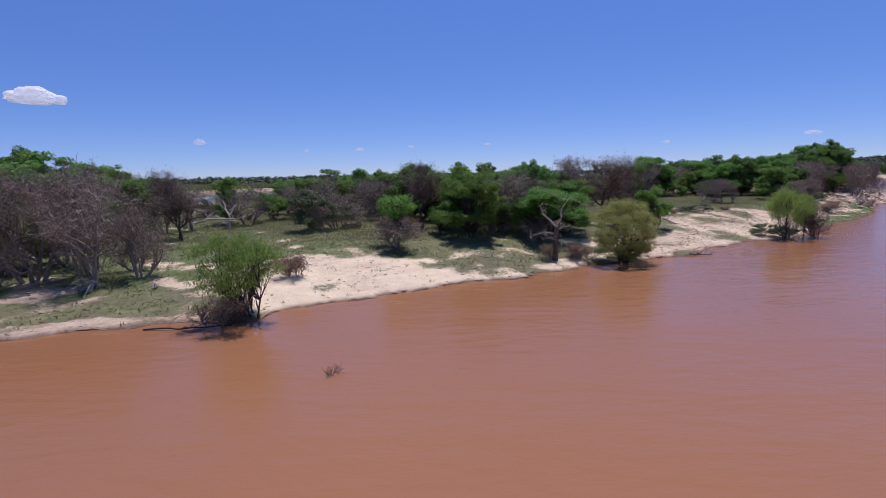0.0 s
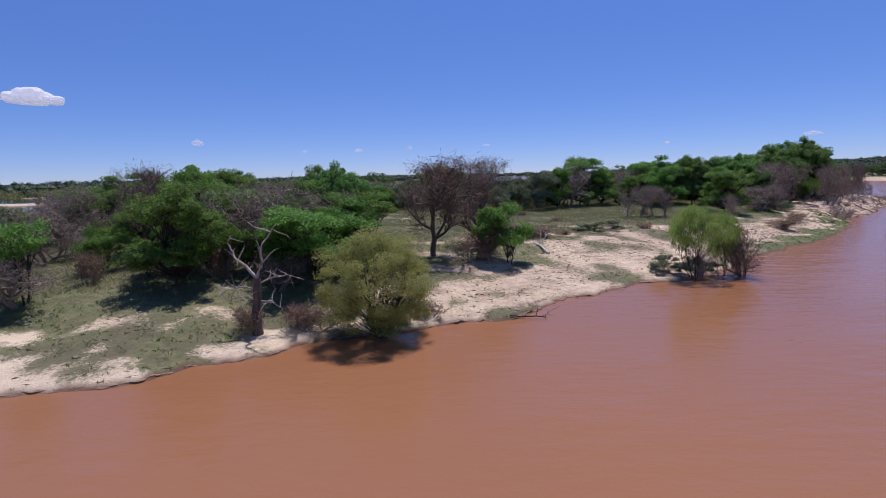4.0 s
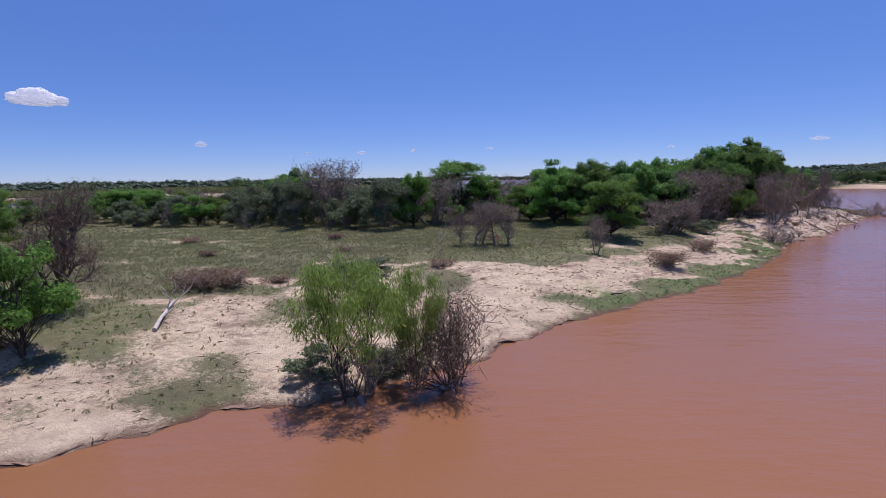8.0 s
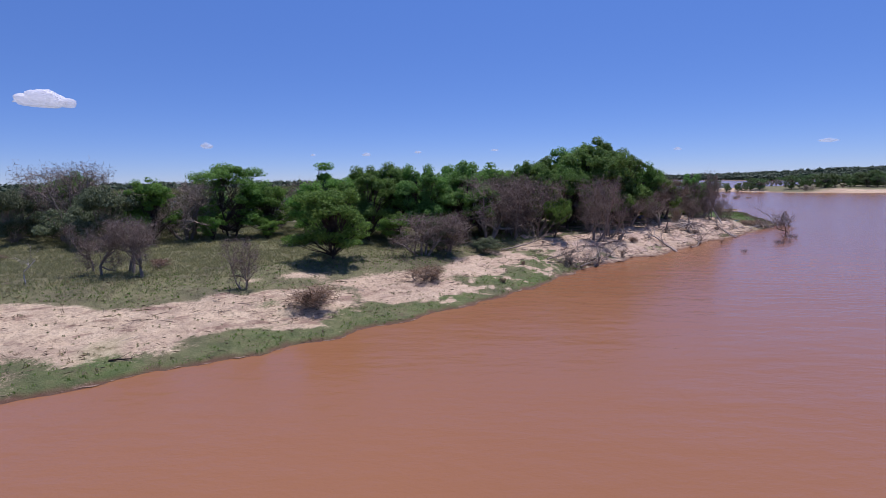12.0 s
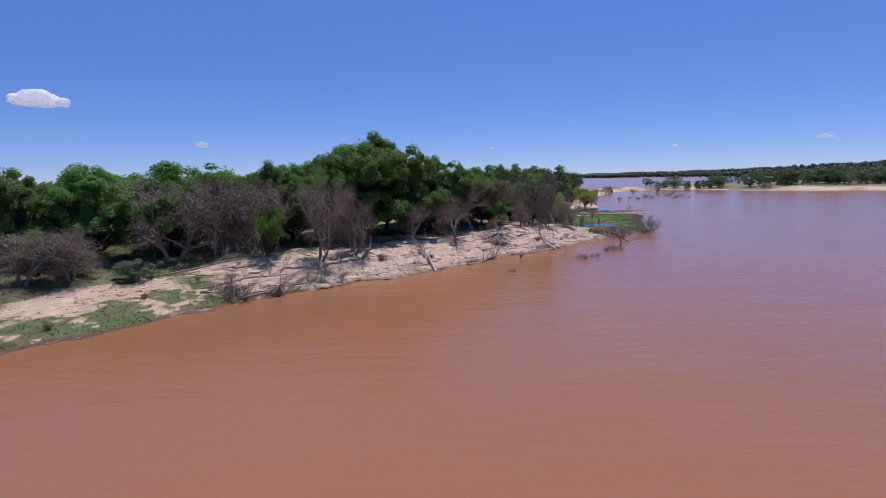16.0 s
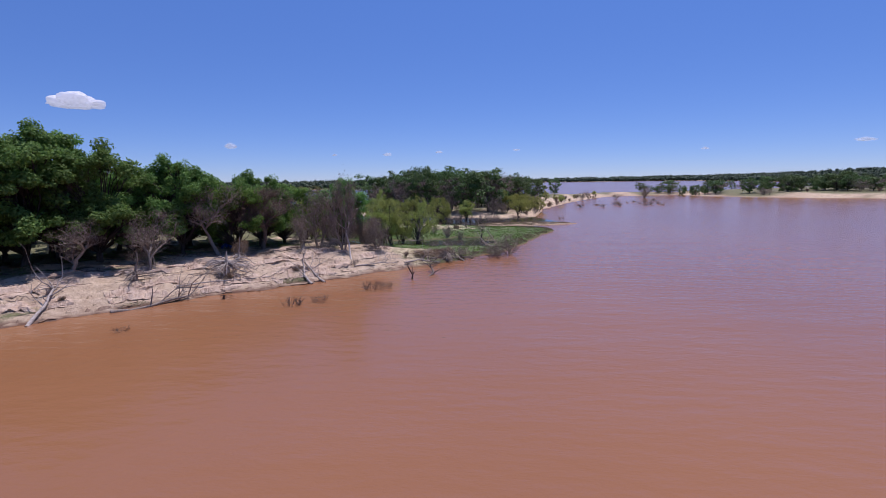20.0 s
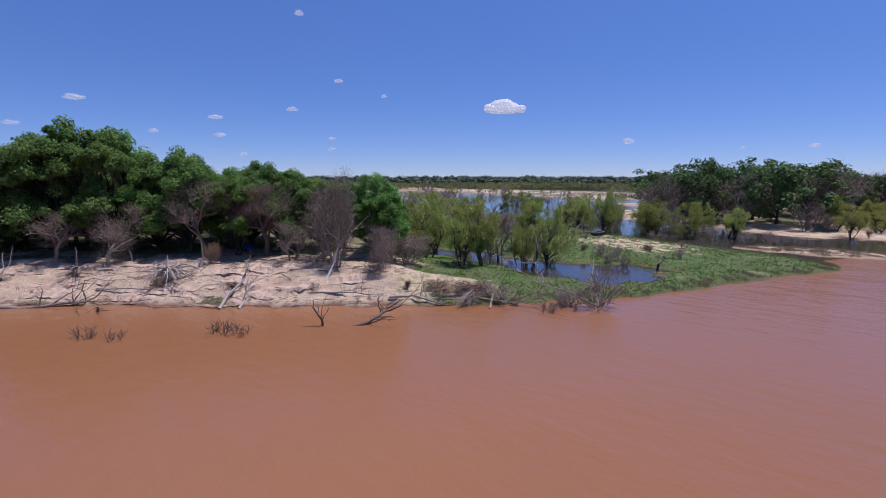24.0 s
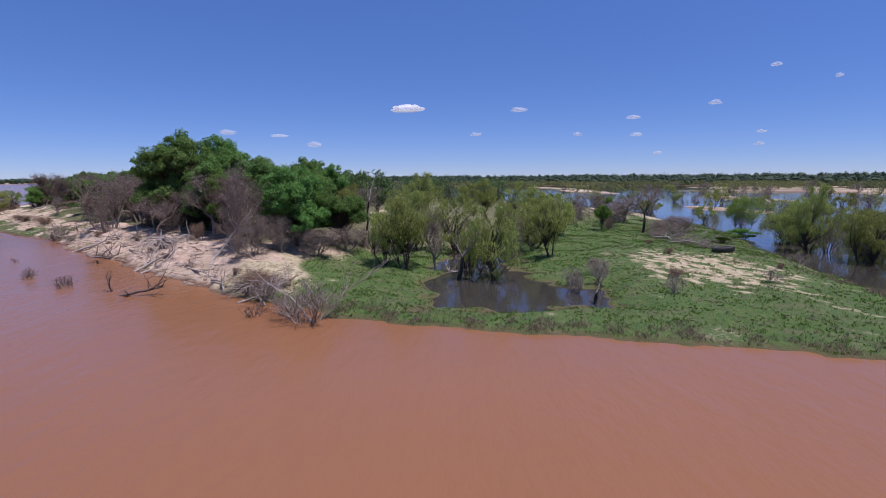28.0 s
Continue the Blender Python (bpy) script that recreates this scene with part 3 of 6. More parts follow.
# ---- trees ----
def clumpy_tree(rng, h, r, trunk_r, clumps, leaves, leaf, crown_low=0.3, stems=1, droop=0.0, lean=0.05, spread_low=0.15, clump=(0.2, 0.34), inner=0.45, flat=0.6, lobes=0, skirt=3):
    """Stems, limbs, and a crown of leaf clumps in an uneven egg shape."""
    stem_shapes, wood, crown = [], Shape(), Shape()
    tops = []
    for s in range(stems):
        a = rng.uniform(0, 6.28)
        out = (r * spread_low if stems > 1 else h * lean) * rng.uniform(0.5, 1.2)
        base = np.array([0.06 * r * np.cos(a) * (stems > 1), 0.06 * r * np.sin(a) * (stems > 1), -0.25])
        top = np.array([out * np.cos(a), out * np.sin(a), h * rng.uniform(0.5, 0.7)])
        line = bend(base, top, rng, 0.14, 7)
        rad = trunk_r * (0.62 if stems > 1 else 1.0)
        one = Shape()
        one.tube(line, np.linspace(rad, rad * 0.3, 7) * np.r_[1.4, np.ones(6)], 7)
        stem_shapes.append(one)
        tops.append(line)
    lob = rng.normal(0, 1, (7, 3))
    lob /= np.linalg.norm(lob, axis=1)[:, None]
    amp = rng.uniform(-0.28, 0.22, 7)
    boughs = []
    for k in range(lobes):
        d = rng.normal(0, 1, 3)
        d[2] = d[2] * 0.8 + 0.25 if k < lobes - skirt else -abs(d[2]) - 0.3
        d /= np.linalg.norm(d)
        zc = h * (crown_low + 1.0) / 2
        big = rng.uniform(0.3, 0.5)
        far = (1 - big) * rng.uniform(0.72, 1.06)
        if skirt > 3 and k >= lobes - skirt:
            turn, big = rng.uniform(0, 6.28), rng.uniform(0.3, 0.42)
            boughs.append((np.array([math.cos(turn) * r * 0.62, math.sin(turn) * r * 0.62, h * rng.uniform(crown_low + 0.12, crown_low + 0.32)]), big))
            continue
        boughs.append((np.array([d[0] * r * far, d[1] * r * far, zc + d[2] * (h - zc) * far]), big))
    for c in range(clumps):
        d = rng.normal(0, 1, 3)
        d /= np.linalg.norm(d)
        k = 1 + (amp * np.maximum(0, lob @ d) ** 2).sum() * 1.5
        rho = k * rng.uniform(0.3, 1.0) ** inner
        zc = h * (crown_low + 0.92) / 2
        p = np.array([d[0] * r * 0.9 * rho, d[1] * r * 0.9 * rho, zc + d[2] * (h - zc) * 0.95 * rho])
        if lobes:
            at, big = boughs[c % lobes]
            d[2] = d[2] * 0.75 + 0.2
            p = at + d * np.array([r, r, 0.34 * h]) * big * rng.uniform(0.5, 1.0)
        p[2] = min(max(p[2], h * crown_low * 0.8), h * 0.97)
        line = tops[rng.randint(len(tops))]
        start = line[min(6, max(1, int(7 * min(0.95, 0.7 * p[2] / h))))]
        limb = bend(start, p, rng, 0.18, 5, 0.06)
        wood.tube(limb, np.linspace(trunk_r * 0.3, trunk_r * 0.06, 5), 4)
        size = r * rng.uniform(*clump)
        m = int(leaves * rng.uniform(0.6, 1.4))
        g = rng.normal(0, 1, (m, 3))
        g /= np.linalg.norm(g, axis=1)[:, None]
        g *= (rng.uniform(0, 1, m) ** (0.5 if droop else 0.36))[:, None] * size * (rng.uniform(0.7, 1.25, (m, 1)) if droop else rng.uniform(0.85, 1.08, (m, 1)))
        g[:, 2] = np.where(g[:, 2] < 0, 0.55, 1.0) * g[:, 2] * flat * 1.25
        c3 = p + g
        if droop:
            c3[:, 2] -= droop * rng.uniform(0, 1, m) ** 2
        out = g / (size + 1e-6)
        if droop:
            crown.cards(c3, leaf[0], leaf[1], out + np.array([0, 0, -1.2]), rng)
        else:
            crown.leaves(c3, leaf[0], leaf[1], out * 0.9 + 0.3 * d + np.array([0, 0, 0.35]), rng)
        for _ in range(3):
            q = p + np.clip(rng.normal(0, 0.6, 3), -0.9, 0.8) * size
            wood.tube(bend(limb[3], q, rng, 0.15, 3), [trunk_r * 0.07, trunk_r * 0.05, trunk_r * 0.02], 3)
    return stem_shapes, wood, crown


def bare_tree(rng, h, r, trunk_r, levels=4, split=4, up=0.5, twig=None, stems=1, first=0.22, splay=0.5, hang=0.0):
    """A leafless tree: forked limbs down to thin twigs, and optionally a haze of dry sprays."""
    stem_shapes, wood, spray = [], Shape(), Shape()
    ends = []

    def grow(p, d, length, rad, level):
        n = 6 if level == 0 else 5 if level == 1 else 4 if level == 2 else 3
        line = [np.array(p, float)]
        for _ in range(n - 1):
            d = d + rng.normal(0, 0.22, 3) + np.array([0, 0, 0.06 * up])
            d = d / np.linalg.norm(d)
            line.append(line[-1] + d * length / (n - 1))
        line = np.array(line)
        sh = wood
        if level == 0:
            sh = Shape()
            stem_shapes.append(sh)
        sh.tube(line, np.linspace(rad, rad * 0.5, n), 7 if level == 0 else 5 if level == 1 else 3)
        if level >= levels:
            ends.append(line[-1])
            return
        for k in range(split + (level == 0) * 2):
            t = rng.uniform(0.3, 1.0)
            at = line[min(n - 1, int(t * (n - 1) + 0.5))]
            side = rng.normal(0, 1, 3)
            side[2] = abs(side[2]) * up - hang * (level > 0)
            nd = d * rng.uniform(0.3, 0.8) + side / np.linalg.norm(side) * rng.uniform(0.6, 1.0)
            grow(at, nd / np.linalg.norm(nd), length * rng.uniform(0.5, 0.78), max(rad * rng.uniform(0.4, 0.6), 0.009), level + 1)

    for s in range(stems):
        a = rng.uniform(0, 6.28)
        d0 = np.array([np.cos(a) * (0.12 if stems == 1 else splay), np.sin(a) * (0.12 if stems == 1 else splay), 1.0])
        grow((0.1 * np.cos(a) * (stems > 1), 0.1 * np.sin(a) * (stems > 1), -0.2), d0 / np.linalg.norm(d0), h * (first + 0.2), trunk_r, 0)
    v = np.concatenate(wood.v)
    sx, sz = r / (np.percentile(np.hypot(v[:, 0], v[:, 1]), 97) + 1e-6), 0.9 * h / (np.percentile(v[:, 2], 96) + 1e-6)
    sc = np.array([sx, sx, sz])

    def settle(q):
        q = q * sc
        lim = 0.85 * h
        q[:, 2] = np.where(q[:, 2] > lim, lim + 0.15 * h * np.tanh((q[:, 2] - lim) / (0.3 * h)), q[:, 2])
        rad = np.hypot(q[:, 0], q[:, 1]) + 1e-6
        q[:, :2] *= (np.where(rad > 0.85 * r, 0.85 * r + 0.25 * r * np.tanh((rad - 0.85 * r) / (0.4 * r)), rad) / rad)[:, None]
        return q

    for sh in (wood, *stem_shapes):
        sh.v = [settle(q) for q in sh.v]
    if twig:
        e = settle(np.array(ends))
        c = np.repeat(e, twig[0], 0) + rng.normal(0, twig[1], (len(e) * twig[0], 3))
        c = c[c[:, 2] > 0.15]
        spray.cards(c, twig[2], twig[3], rng.normal(0, 0.6, (len(c), 3)) + np.array([0, 0, 0.2]), rng)
    return stem_shapes, wood, spray


SEEDS, KINDS, PROTOS, PLANTED = {}, {}, [], [(50.6, 84.6, 3.2), (53.6, 80.6, 1.6), (64.0, 95.2, 2.0)]


def kind(name, title, label, category, made, h, r, woodm, leafm, group=""):
    """Registers the variants of one kind of tree as prototypes."""
    KINDS[name] = []
    for stems, wood, crown in made:
        root = tagged(new(title), label, category, group=group or title + "s on the bank")
        for s in stems:
            part("trunk" if len(stems) == 1 else "stem", s.mesh("stem", woodm, True), root)
        part("branchwork", wood.mesh("branchwork", woodm, True), root)
        if crown.v:
            part("crown", crown.mesh("crown", leafm), root)
        KINDS[name].append((root, h, r))
        PROTOS.append(root)


def plant(name, x, y, h, r, label="", spin=None, z=None, tilt=(0, 0)):
    """Puts a tree of that kind at a place, scaled to its height and crown radius."""
    variants = KINDS[name]
    SEEDS[name] = SEEDS.get(name, 0) + 1
    proto, ph, pr = variants[SEEDS[name] % len(variants)]
    spin = SEEDS[name] * 77.0 if spin is None else spin
    m = pose(x, y, (ground_z(x, y) - 0.03) if z is None else z, tilt[0], tilt[1], spin) @ Matrix.Diagonal((r / pr, r / pr, h / ph, 1))
    PLANTED.append((x, y, r))
    return tagged(copy_thing(proto, m), label)


R = np.random.RandomState
kind("oak", "oak_tree", "tall dark green oak with a broad rounded crown", "tree",
     [clumpy_tree(R(10 + k), 9, 4.2, 0.2, 170, 210, (0.21, 0.135), 0.12, lean=0.06, clump=(0.1, 0.19), flat=0.75, lobes=15 + k, skirt=5) for k in range(5)], 9, 4.2, BARK, OAK_LEAF)
kind("green", "elm_tree", "fresh green leafy tree on the sandy bank", "tree",
     [clumpy_tree(R(30 + k), 6, 2.8, 0.12, 120, 150, (0.19, 0.085), 0.05, stems=2, spread_low=0.4, clump=(0.13, 0.25), flat=0.55, lobes=15 + k, skirt=6) for k in range(4)], 6, 2.8, BARK, GREEN_LEAF)
kind("finegreen", "elm_tree", "fresh green feathery tree on the sandy bank", "tree",
     [clumpy_tree(R(36 + k), 6, 2.8, 0.12, 135, 180, (0.17, 0.07), 0.05, stems=2, spread_low=0.4, clump=(0.13, 0.25), flat=0.55, lobes=16 + k, skirt=6) for k in range(3)], 6, 2.8, BARK, GREEN_LEAF, "elm_trees on the bank")
kind("finebush", "leafy_bush", "dense fresh green bush growing down to the sand", "bush",
     [clumpy_tree(R(56 + k), 4, 2.4, 0.06, 80, 170, (0.15, 0.07), 0.06, stems=3, spread_low=0.4, clump=(0.12, 0.22), lobes=9 + k) for k in range(2)], 4, 2.4, BARK, GREEN_LEAF, "leafy bushes on the bank")
kind("topgreen", "half_green_tree", "small tree, fresh green on top and dry below", "tree",
     [clumpy_tree(R(48), 4, 2, 0.09, 26, 110, (0.2, 0.09), 0.55, stems=3, spread_low=0.4, clump=(0.18, 0.34))], 4, 2, BARK, GREEN_LEAF)
kind("bush", "leafy_bush", "dense green bush growing down to the ground", "bush",
     [clumpy_tree(R(50 + k), 4, 2.4, 0.06, 70, 120, (0.18, 0.09), 0.04, stems=3, spread_low=0.4, clump=(0.13, 0.24), lobes=8 + k) for k in range(4)], 4, 2.4, BARK, GREEN_LEAF)
kind("willow", "willow_tree", "light yellow-green willow with dark crooked stems and an open crown", "tree",
     [clumpy_tree(R(70 + k), 5, 2.3, 0.1, 62, 100, (0.2, 0.056), 0.22, stems=4, droop=0.4, spread_low=0.8, clump=(0.13, 0.26), inner=0.5) for k in range(5)], 5, 2.3, BARK, WILLOW_LEAF)
kind("umbrella", "willow_tree", "spreading green willow leaning over the waterline", "tree",
     [clumpy_tree(R(79), 4.4, 2.9, 0.085, 88, 210, (0.11, 0.042), 0.2, stems=5, droop=0.06, spread_low=0.7, clump=(0.13, 0.25))], 4.4, 2.9, BARK, SHORE_LEAF)
kind("sparse", "young_willow", "sparse young willow standing in the water's edge", "tree",
     [clumpy_tree(R(76 + k), 4.2, 1.9, 0.042, 70, 210, (0.14, 0.034), 0.42, stems=6, droop=0.35, spread_low=0.8, clump=(0.16, 0.32), inner=0.55) for k in range(2)], 4.2, 1.9, BARK, FRESH_LEAF)
kind("olive", "willow_bush", "rounded yellow-green willow bush at the water's edge", "bush",
     [clumpy_tree(R(84 + k), 4.6, 2.5, 0.06, 150, 320, (0.1, 0.036), 0.06, stems=7, spread_low=0.5, clump=(0.13, 0.25)) for k in range(2)], 4.6, 2.5, BARK, OLIVE_LEAF)
kind("grey", "grey_bush", "grey-green dusty bush, half withered", "bush",
     [clumpy_tree(R(90 + k), 4, 2.8, 0.06, 80, 125, (0.19, 0.09), 0.03, stems=4, spread_low=0.4, clump=(0.12, 0.22), lobes=11 + k, skirt=5) for k in range(3)], 4, 2.8, DEAD_WOOD, GREY_LEAF)
kind("bare", "bare_tree", "leafless brown tree with fine dry twigs", "dead tree",
     [bare_tree(R(100 + k), 6, 2.8, 0.16, 4, 4, 0.5, (7, 0.26, 0.42, 0.027)) for k in range(3)], 6, 2.8, DEAD_WOOD, DEAD_TWIG)
kind("drybroad", "bare_tree", "leafless brown tree with a broad crown of fine twigs", "dead tree",
     [bare_tree(R(170 + k), 6, 3.2, 0.13, 4, 5, 0.5, (7, 0.2, 0.36, 0.022), first=0.16) for k in range(3)], 6, 3.2, BROWN_BARK, DRY_TWIG)
kind("brown", "withered_tree", "withered brown tree with dense dry branches", "dead tree",
     [bare_tree(R(120 + k), 5.5, 2.7, 0.08, 4, 3, 0.45, (7, 0.24, 0.42, 0.03), stems=3 + k % 3, first=0.06 + 0.05 * (k % 2), splay=0.35 + 0.12 * (k % 4), hang=0.25 + 0.1 * (k % 2)) for k in range(6)], 5.5, 2.4, DEAD_WOOD, DEAD_TWIG)
kind("brush", "dry_brush", "low tangle of dry reddish-brown brush", "dead bush",
     [bare_tree(R(140 + k), 1.3, 1.1, 0.025, 2, 5, 0.6, (8, 0.13, 0.32, 0.028), stems=5) for k in range(3)], 1.3, 1.1, DEAD_WOOD, RED_TWIG)
kind("drowned", "drowned_bush", "bare grey bush standing in the water", "dead bush",
     [bare_tree(R(150 + k), 2.2, 1.3, 0.03, 3, 3, 0.9, None, stems=6) for k in range(3)], 2.2, 1.3, DEAD_WOOD, DEAD_TWIG)
kind("redshrub", "drowned_bush", "leafless reddish shrub standing in shallow water", "dead bush",
     [bare_tree(R(156), 3.6, 2.0, 0.04, 3, 4, 0.9, (5, 0.2, 0.3, 0.02), stems=7, splay=0.45)], 3.6, 2.0, BROWN_BARK, DRY_TWIG, "drowned_bushs on the bank")
kind("reeds", "reed_clump", "thin dry stalks standing out of the water", "reeds",
     [bare_tree(R(160 + k), 0.7, 0.9, 0.004, 1, 1, 1.0, None, stems=15, first=0.6) for k in range(2)], 0.7, 0.9, BROWN_BARK, DEAD_TWIG)

for name, title, label, cat, made, h, r, wood, leaf in (
        ("oak_far", "oak_tree", "dark green oak standing well back from the water", "tree", [clumpy_tree(R(210 + k), 9, 4.2, 0.2, 40, 46, (0.5, 0.34), 0.16, clump=(0.18, 0.32)) for k in range(3)], 9, 4.2, BARK, BACKLIT_LEAF),
        ("green_far", "elm_tree", "green leafy tree standing well back from the water", "tree", [clumpy_tree(R(220 + k), 6, 2.8, 0.12, 34, 42, (0.36, 0.18), 0.12, stems=2, spread_low=0.4) for k in range(3)], 6, 2.8, BARK, BACKLIT_LEAF),
        ("bush_far", "leafy_bush", "dense green bush in the flooded lowland", "bush", [clumpy_tree(R(230 + k), 4, 2.4, 0.06, 28, 40, (0.32, 0.18), 0.03, stems=3, spread_low=0.4) for k in range(3)], 4, 2.4, BARK, BACKLIT_LEAF),
        ("grey_far", "grey_bush", "grey-green dusty bush behind the meadow", "bush", [clumpy_tree(R(240 + k), 4, 2.8, 0.06, 28, 40, (0.34, 0.17), 0.03, stems=3, spread_low=0.4) for k in range(2)], 4, 2.8, DEAD_WOOD, GREY_LEAF),
        ("willow_far", "willow_tree", "light green willow standing in the flooded lowland", "tree", [clumpy_tree(R(250 + k), 5, 2.1, 0.09, 30, 44, (0.36, 0.1), 0.32, stems=3, droop=0.4, spread_low=0.7, clump=(0.15, 0.28)) for k in range(3)], 5, 2.1, BARK, WILLOW_LEAF),
        ("brown_far", "withered_tree", "withered brown tree in the flooded lowland", "dead tree", [clumpy_tree(R(260 + k), 5.5, 2.3, 0.1, 34, 50, (0.6, 0.04), 0.05, stems=3, spread_low=0.5, clump=(0.22, 0.4)) for k in range(3)], 5.5, 2.3, DEAD_WOOD, DEAD_TWIG)):
    kind(name, title, label, cat, made, h, r, wood, leaf)

# the near edge of the bank, one by one
plant("umbrella", -10.0, 25.2, 4.8, 3.0, spin=0, tilt=(4, -13))
plant("brush", -11.5, 24.6, 1.2, 1.5)
plant("brown", -20.6, 29.6, 6.4, 2.8)
plant("brown", -24.4, 30.4, 6.4, 2.7)
plant("brown", -27.4, 32.0, 4.2, 1.8)
plant("brown", -19.0, 31.5, 4.2, 1.6)
plant("drybroad", -23.3, 45.6, 6.3, 2.5)
plant("green", -24.0, 58.0, 5.6, 1.9)
plant("brown", -27.0, 50.0, 5.0, 2.3)
plant("bare", -25.6, 52.6, 5.0, 2.2)
plant("brown", -21.4, 56.4, 4.2, 2.2)
plant("bush", -20.0, 60.0, 4.0, 2.4)
plant("brown", -16.6, 60.6, 3.6, 2.4)
plant("brown", -30.4, 32.6, 6.8, 2.8)
plant("brown", -22.2, 33.0, 6.4, 2.5)
plant("brown", -26.0, 35.0, 6.8, 2.8)
plant("grey", -12.1, 49.6, 4.5, 3.1)
plant("brown", -11.0, 50.6, 3.6, 2.4)
plant("brush", -9.9, 32.2, 1.3, 1.2)
plant("brown", -4.4, 40.0, 2.4, 2.1, "low withered tree with reddish dry lower branches")
plant("topgreen", -4.2, 40.2, 4.1, 1.8, "small tree, fresh green on top and dry below")
plant("drybroad", -2.7, 48.0, 6.3, 2.4)
plant("finegreen", 1.5, 43.0, 5.8, 2.9)
plant("finegreen", 1.2, 47.0, 6.5, 2.6)
plant("oak", 8.5, 51.7, 6.2, 2.5)
plant("finegreen", 8.1, 45.6, 5.7, 3.9)
plant("finegreen", 10.2, 47.0, 5.0, 2.8)
plant("brown", 6.4, 43.6, 2.0, 1.4, "dry branches under the skirt of a green tree")
plant("finebush", 4.2, 45.6, 3.6, 1.8)
plant("olive", 12.3, 38.5, 5.0, 2.65)
plant("brush", 9.4, 38.6, 1.1, 1.3)
plant("brush", 7.0, 38.3, 1.0, 0.8)
plant("brush", 14.2, 40.6, 0.8, 0.8)
plant("drybroad", 14.4, 51.4, 6.8, 3.8)
plant("drybroad", 17.0, 54.6, 5.6, 2.2)
plant("finebush", 19.4, 50.4, 4.7, 2.3)
plant("finebush", 18.1, 50.9, 3.2, 1.5)
plant("brush", 17.0, 50.2, 1.8, 1.9, "dry brown brush round the foot of a green bush")
plant("sparse", 30.8, 49.1, 4.9, 1.9)
plant("sparse", 32.9, 50.0, 4.4, 1.05)
plant("grey", 29.4, 50.2, 1.3, 1.3, "low dark olive scrub under the young willows")
plant("grey", 32.2, 51.0, 1.3, 1.4, "low dark olive scrub under the young willows")
plant("grey", 29.4, 62.4, 1.0, 1.5, "low dark weeds at the edge of the sand")
plant("grey", 27.6, 63.2, 0.8, 1.3, "low dark weeds at the edge of the sand")
plant("redshrub", 34.3, 50.0, 3.6, 2.0)
plant("drowned", 31.2, 49.6, 2.2, 1.2)
plant("brush", 21.2, 58.6, 0.9, 1.4)
plant("brush", 22.6, 59.6, 0.8, 1.4)
plant("brush", 49.6, 70.2, 0.9, 1.8)
plant("brush", 54.6, 76.6, 0.9, 1.3)
plant("brown", 21.0, 91.0, 7.4, 3.2)
plant("grey", 23.4, 87.6, 5.4, 3.2)
plant("grey", 27.6, 87.0, 6.0, 3.4)
plant("green", 30.5, 88.0, 6.4, 2.6)
plant("bare", 36.0, 72.9, 3.5, 1.6)
plant("bare", 37.6, 73.4, 3.4, 1.7)
plant("bare", 38.6, 72.6, 3.0, 1.2)
plant("bare", 35.0, 73.8, 3.2, 1.3)
plant("bare", 36.6, 74.6, 3.6, 1.5)
plant("brown", 44.9, 71.8, 3.0, 1.0)
plant("green", 48.0, 79.4, 6.1, 3.2)
plant("bush", 51.5, 87.2, 3.2, 1.9)
plant("brown", 54.4, 82.8, 3.2, 2.4)
plant("brown", 56.2, 84.2, 3.1, 2.2)
plant("grey", 55.6, 84.2, 2.9, 1.9)
plant("grey", 59.2, 86.2, 1.7, 1.5)
plant("brown", 59.6, 90.0, 5.8, 2.9)
plant("brown", 62.2, 91.4, 6.0, 3.0)
plant("brown", 64.4, 93.6, 5.6, 2.6)
plant("bush", 66.0, 91.4, 4.4, 1.6)
plant("brown", 69.4, 91.8, 6.0, 2.0)
plant("brown", 71.6, 94.6, 5.4, 1.7)
plant("bare", 75.6, 100.6, 3.4, 1.9)
plant("bare", 79.4, 102.6, 4.2, 2.3)
plant("bare", 81.4, 108.4, 5.6, 2.6)
plant("brown", 90.0, 113.2, 6.2, 1.35)
plant("brown", 87.6, 113.6, 5.0, 1.6)
plant("oak", 88.9, 117.2, 6.5, 2.7, "dense dark green tree at the end of the wood")
plant("oak", 86.6, 120.2, 5.5, 2.3, "dense dark green tree at the end of the wood")
plant("brown", 91.2, 116.6, 2.7, 1.3, "withered brown shrub with drooping twigs under the end of the wood")
plant("brown", 90.4, 118.9, 2.0, 1.4, "withered brown shrub with drooping twigs under the end of the wood")
plant("brown", 88.7, 120.6, 1.9, 1.5, "withered brown shrub with drooping twigs under the end of the wood")
plant("brown", 87.0, 122.2, 1.7, 1.3, "withered brown shrub with drooping twigs under the end of the wood")
plant("drybroad", 83.6, 111.6, 5.4, 2.6)
plant("brown", 92.4, 115.0, 3.0, 1.2)
# the low meadow, its pool and the flooded inlet
plant("willow", 92.2, 125.2, 5.7, 2.3)
plant("willow", 94.6, 131.0, 5.4, 2.1)
plant("willow", 92.4, 130.0, 4.4, 1.6)
plant("willow", 86.2, 125.0, 5.6, 2.4)
plant("willow", 81.7, 129.7, 5.8, 2.5)
plant("willow", 73.3, 138.7, 5.3, 2.4)
plant("bare", 91.2, 127.4, 4.6, 1.3)
plant("bare", 87.4, 133.6, 4.2, 1.4)
plant("bush", 70.2, 146.6, 4.6, 1.5)
plant("drowned", 97.5, 135.3, 1.3, 0.8)
plant("drowned", 95.7, 137.6, 1.2, 1.0)
plant("drowned", 99.4, 146.5, 1.0, 0.7)
plant("bush", 79.3, 155.4, 1.4, 1.6)
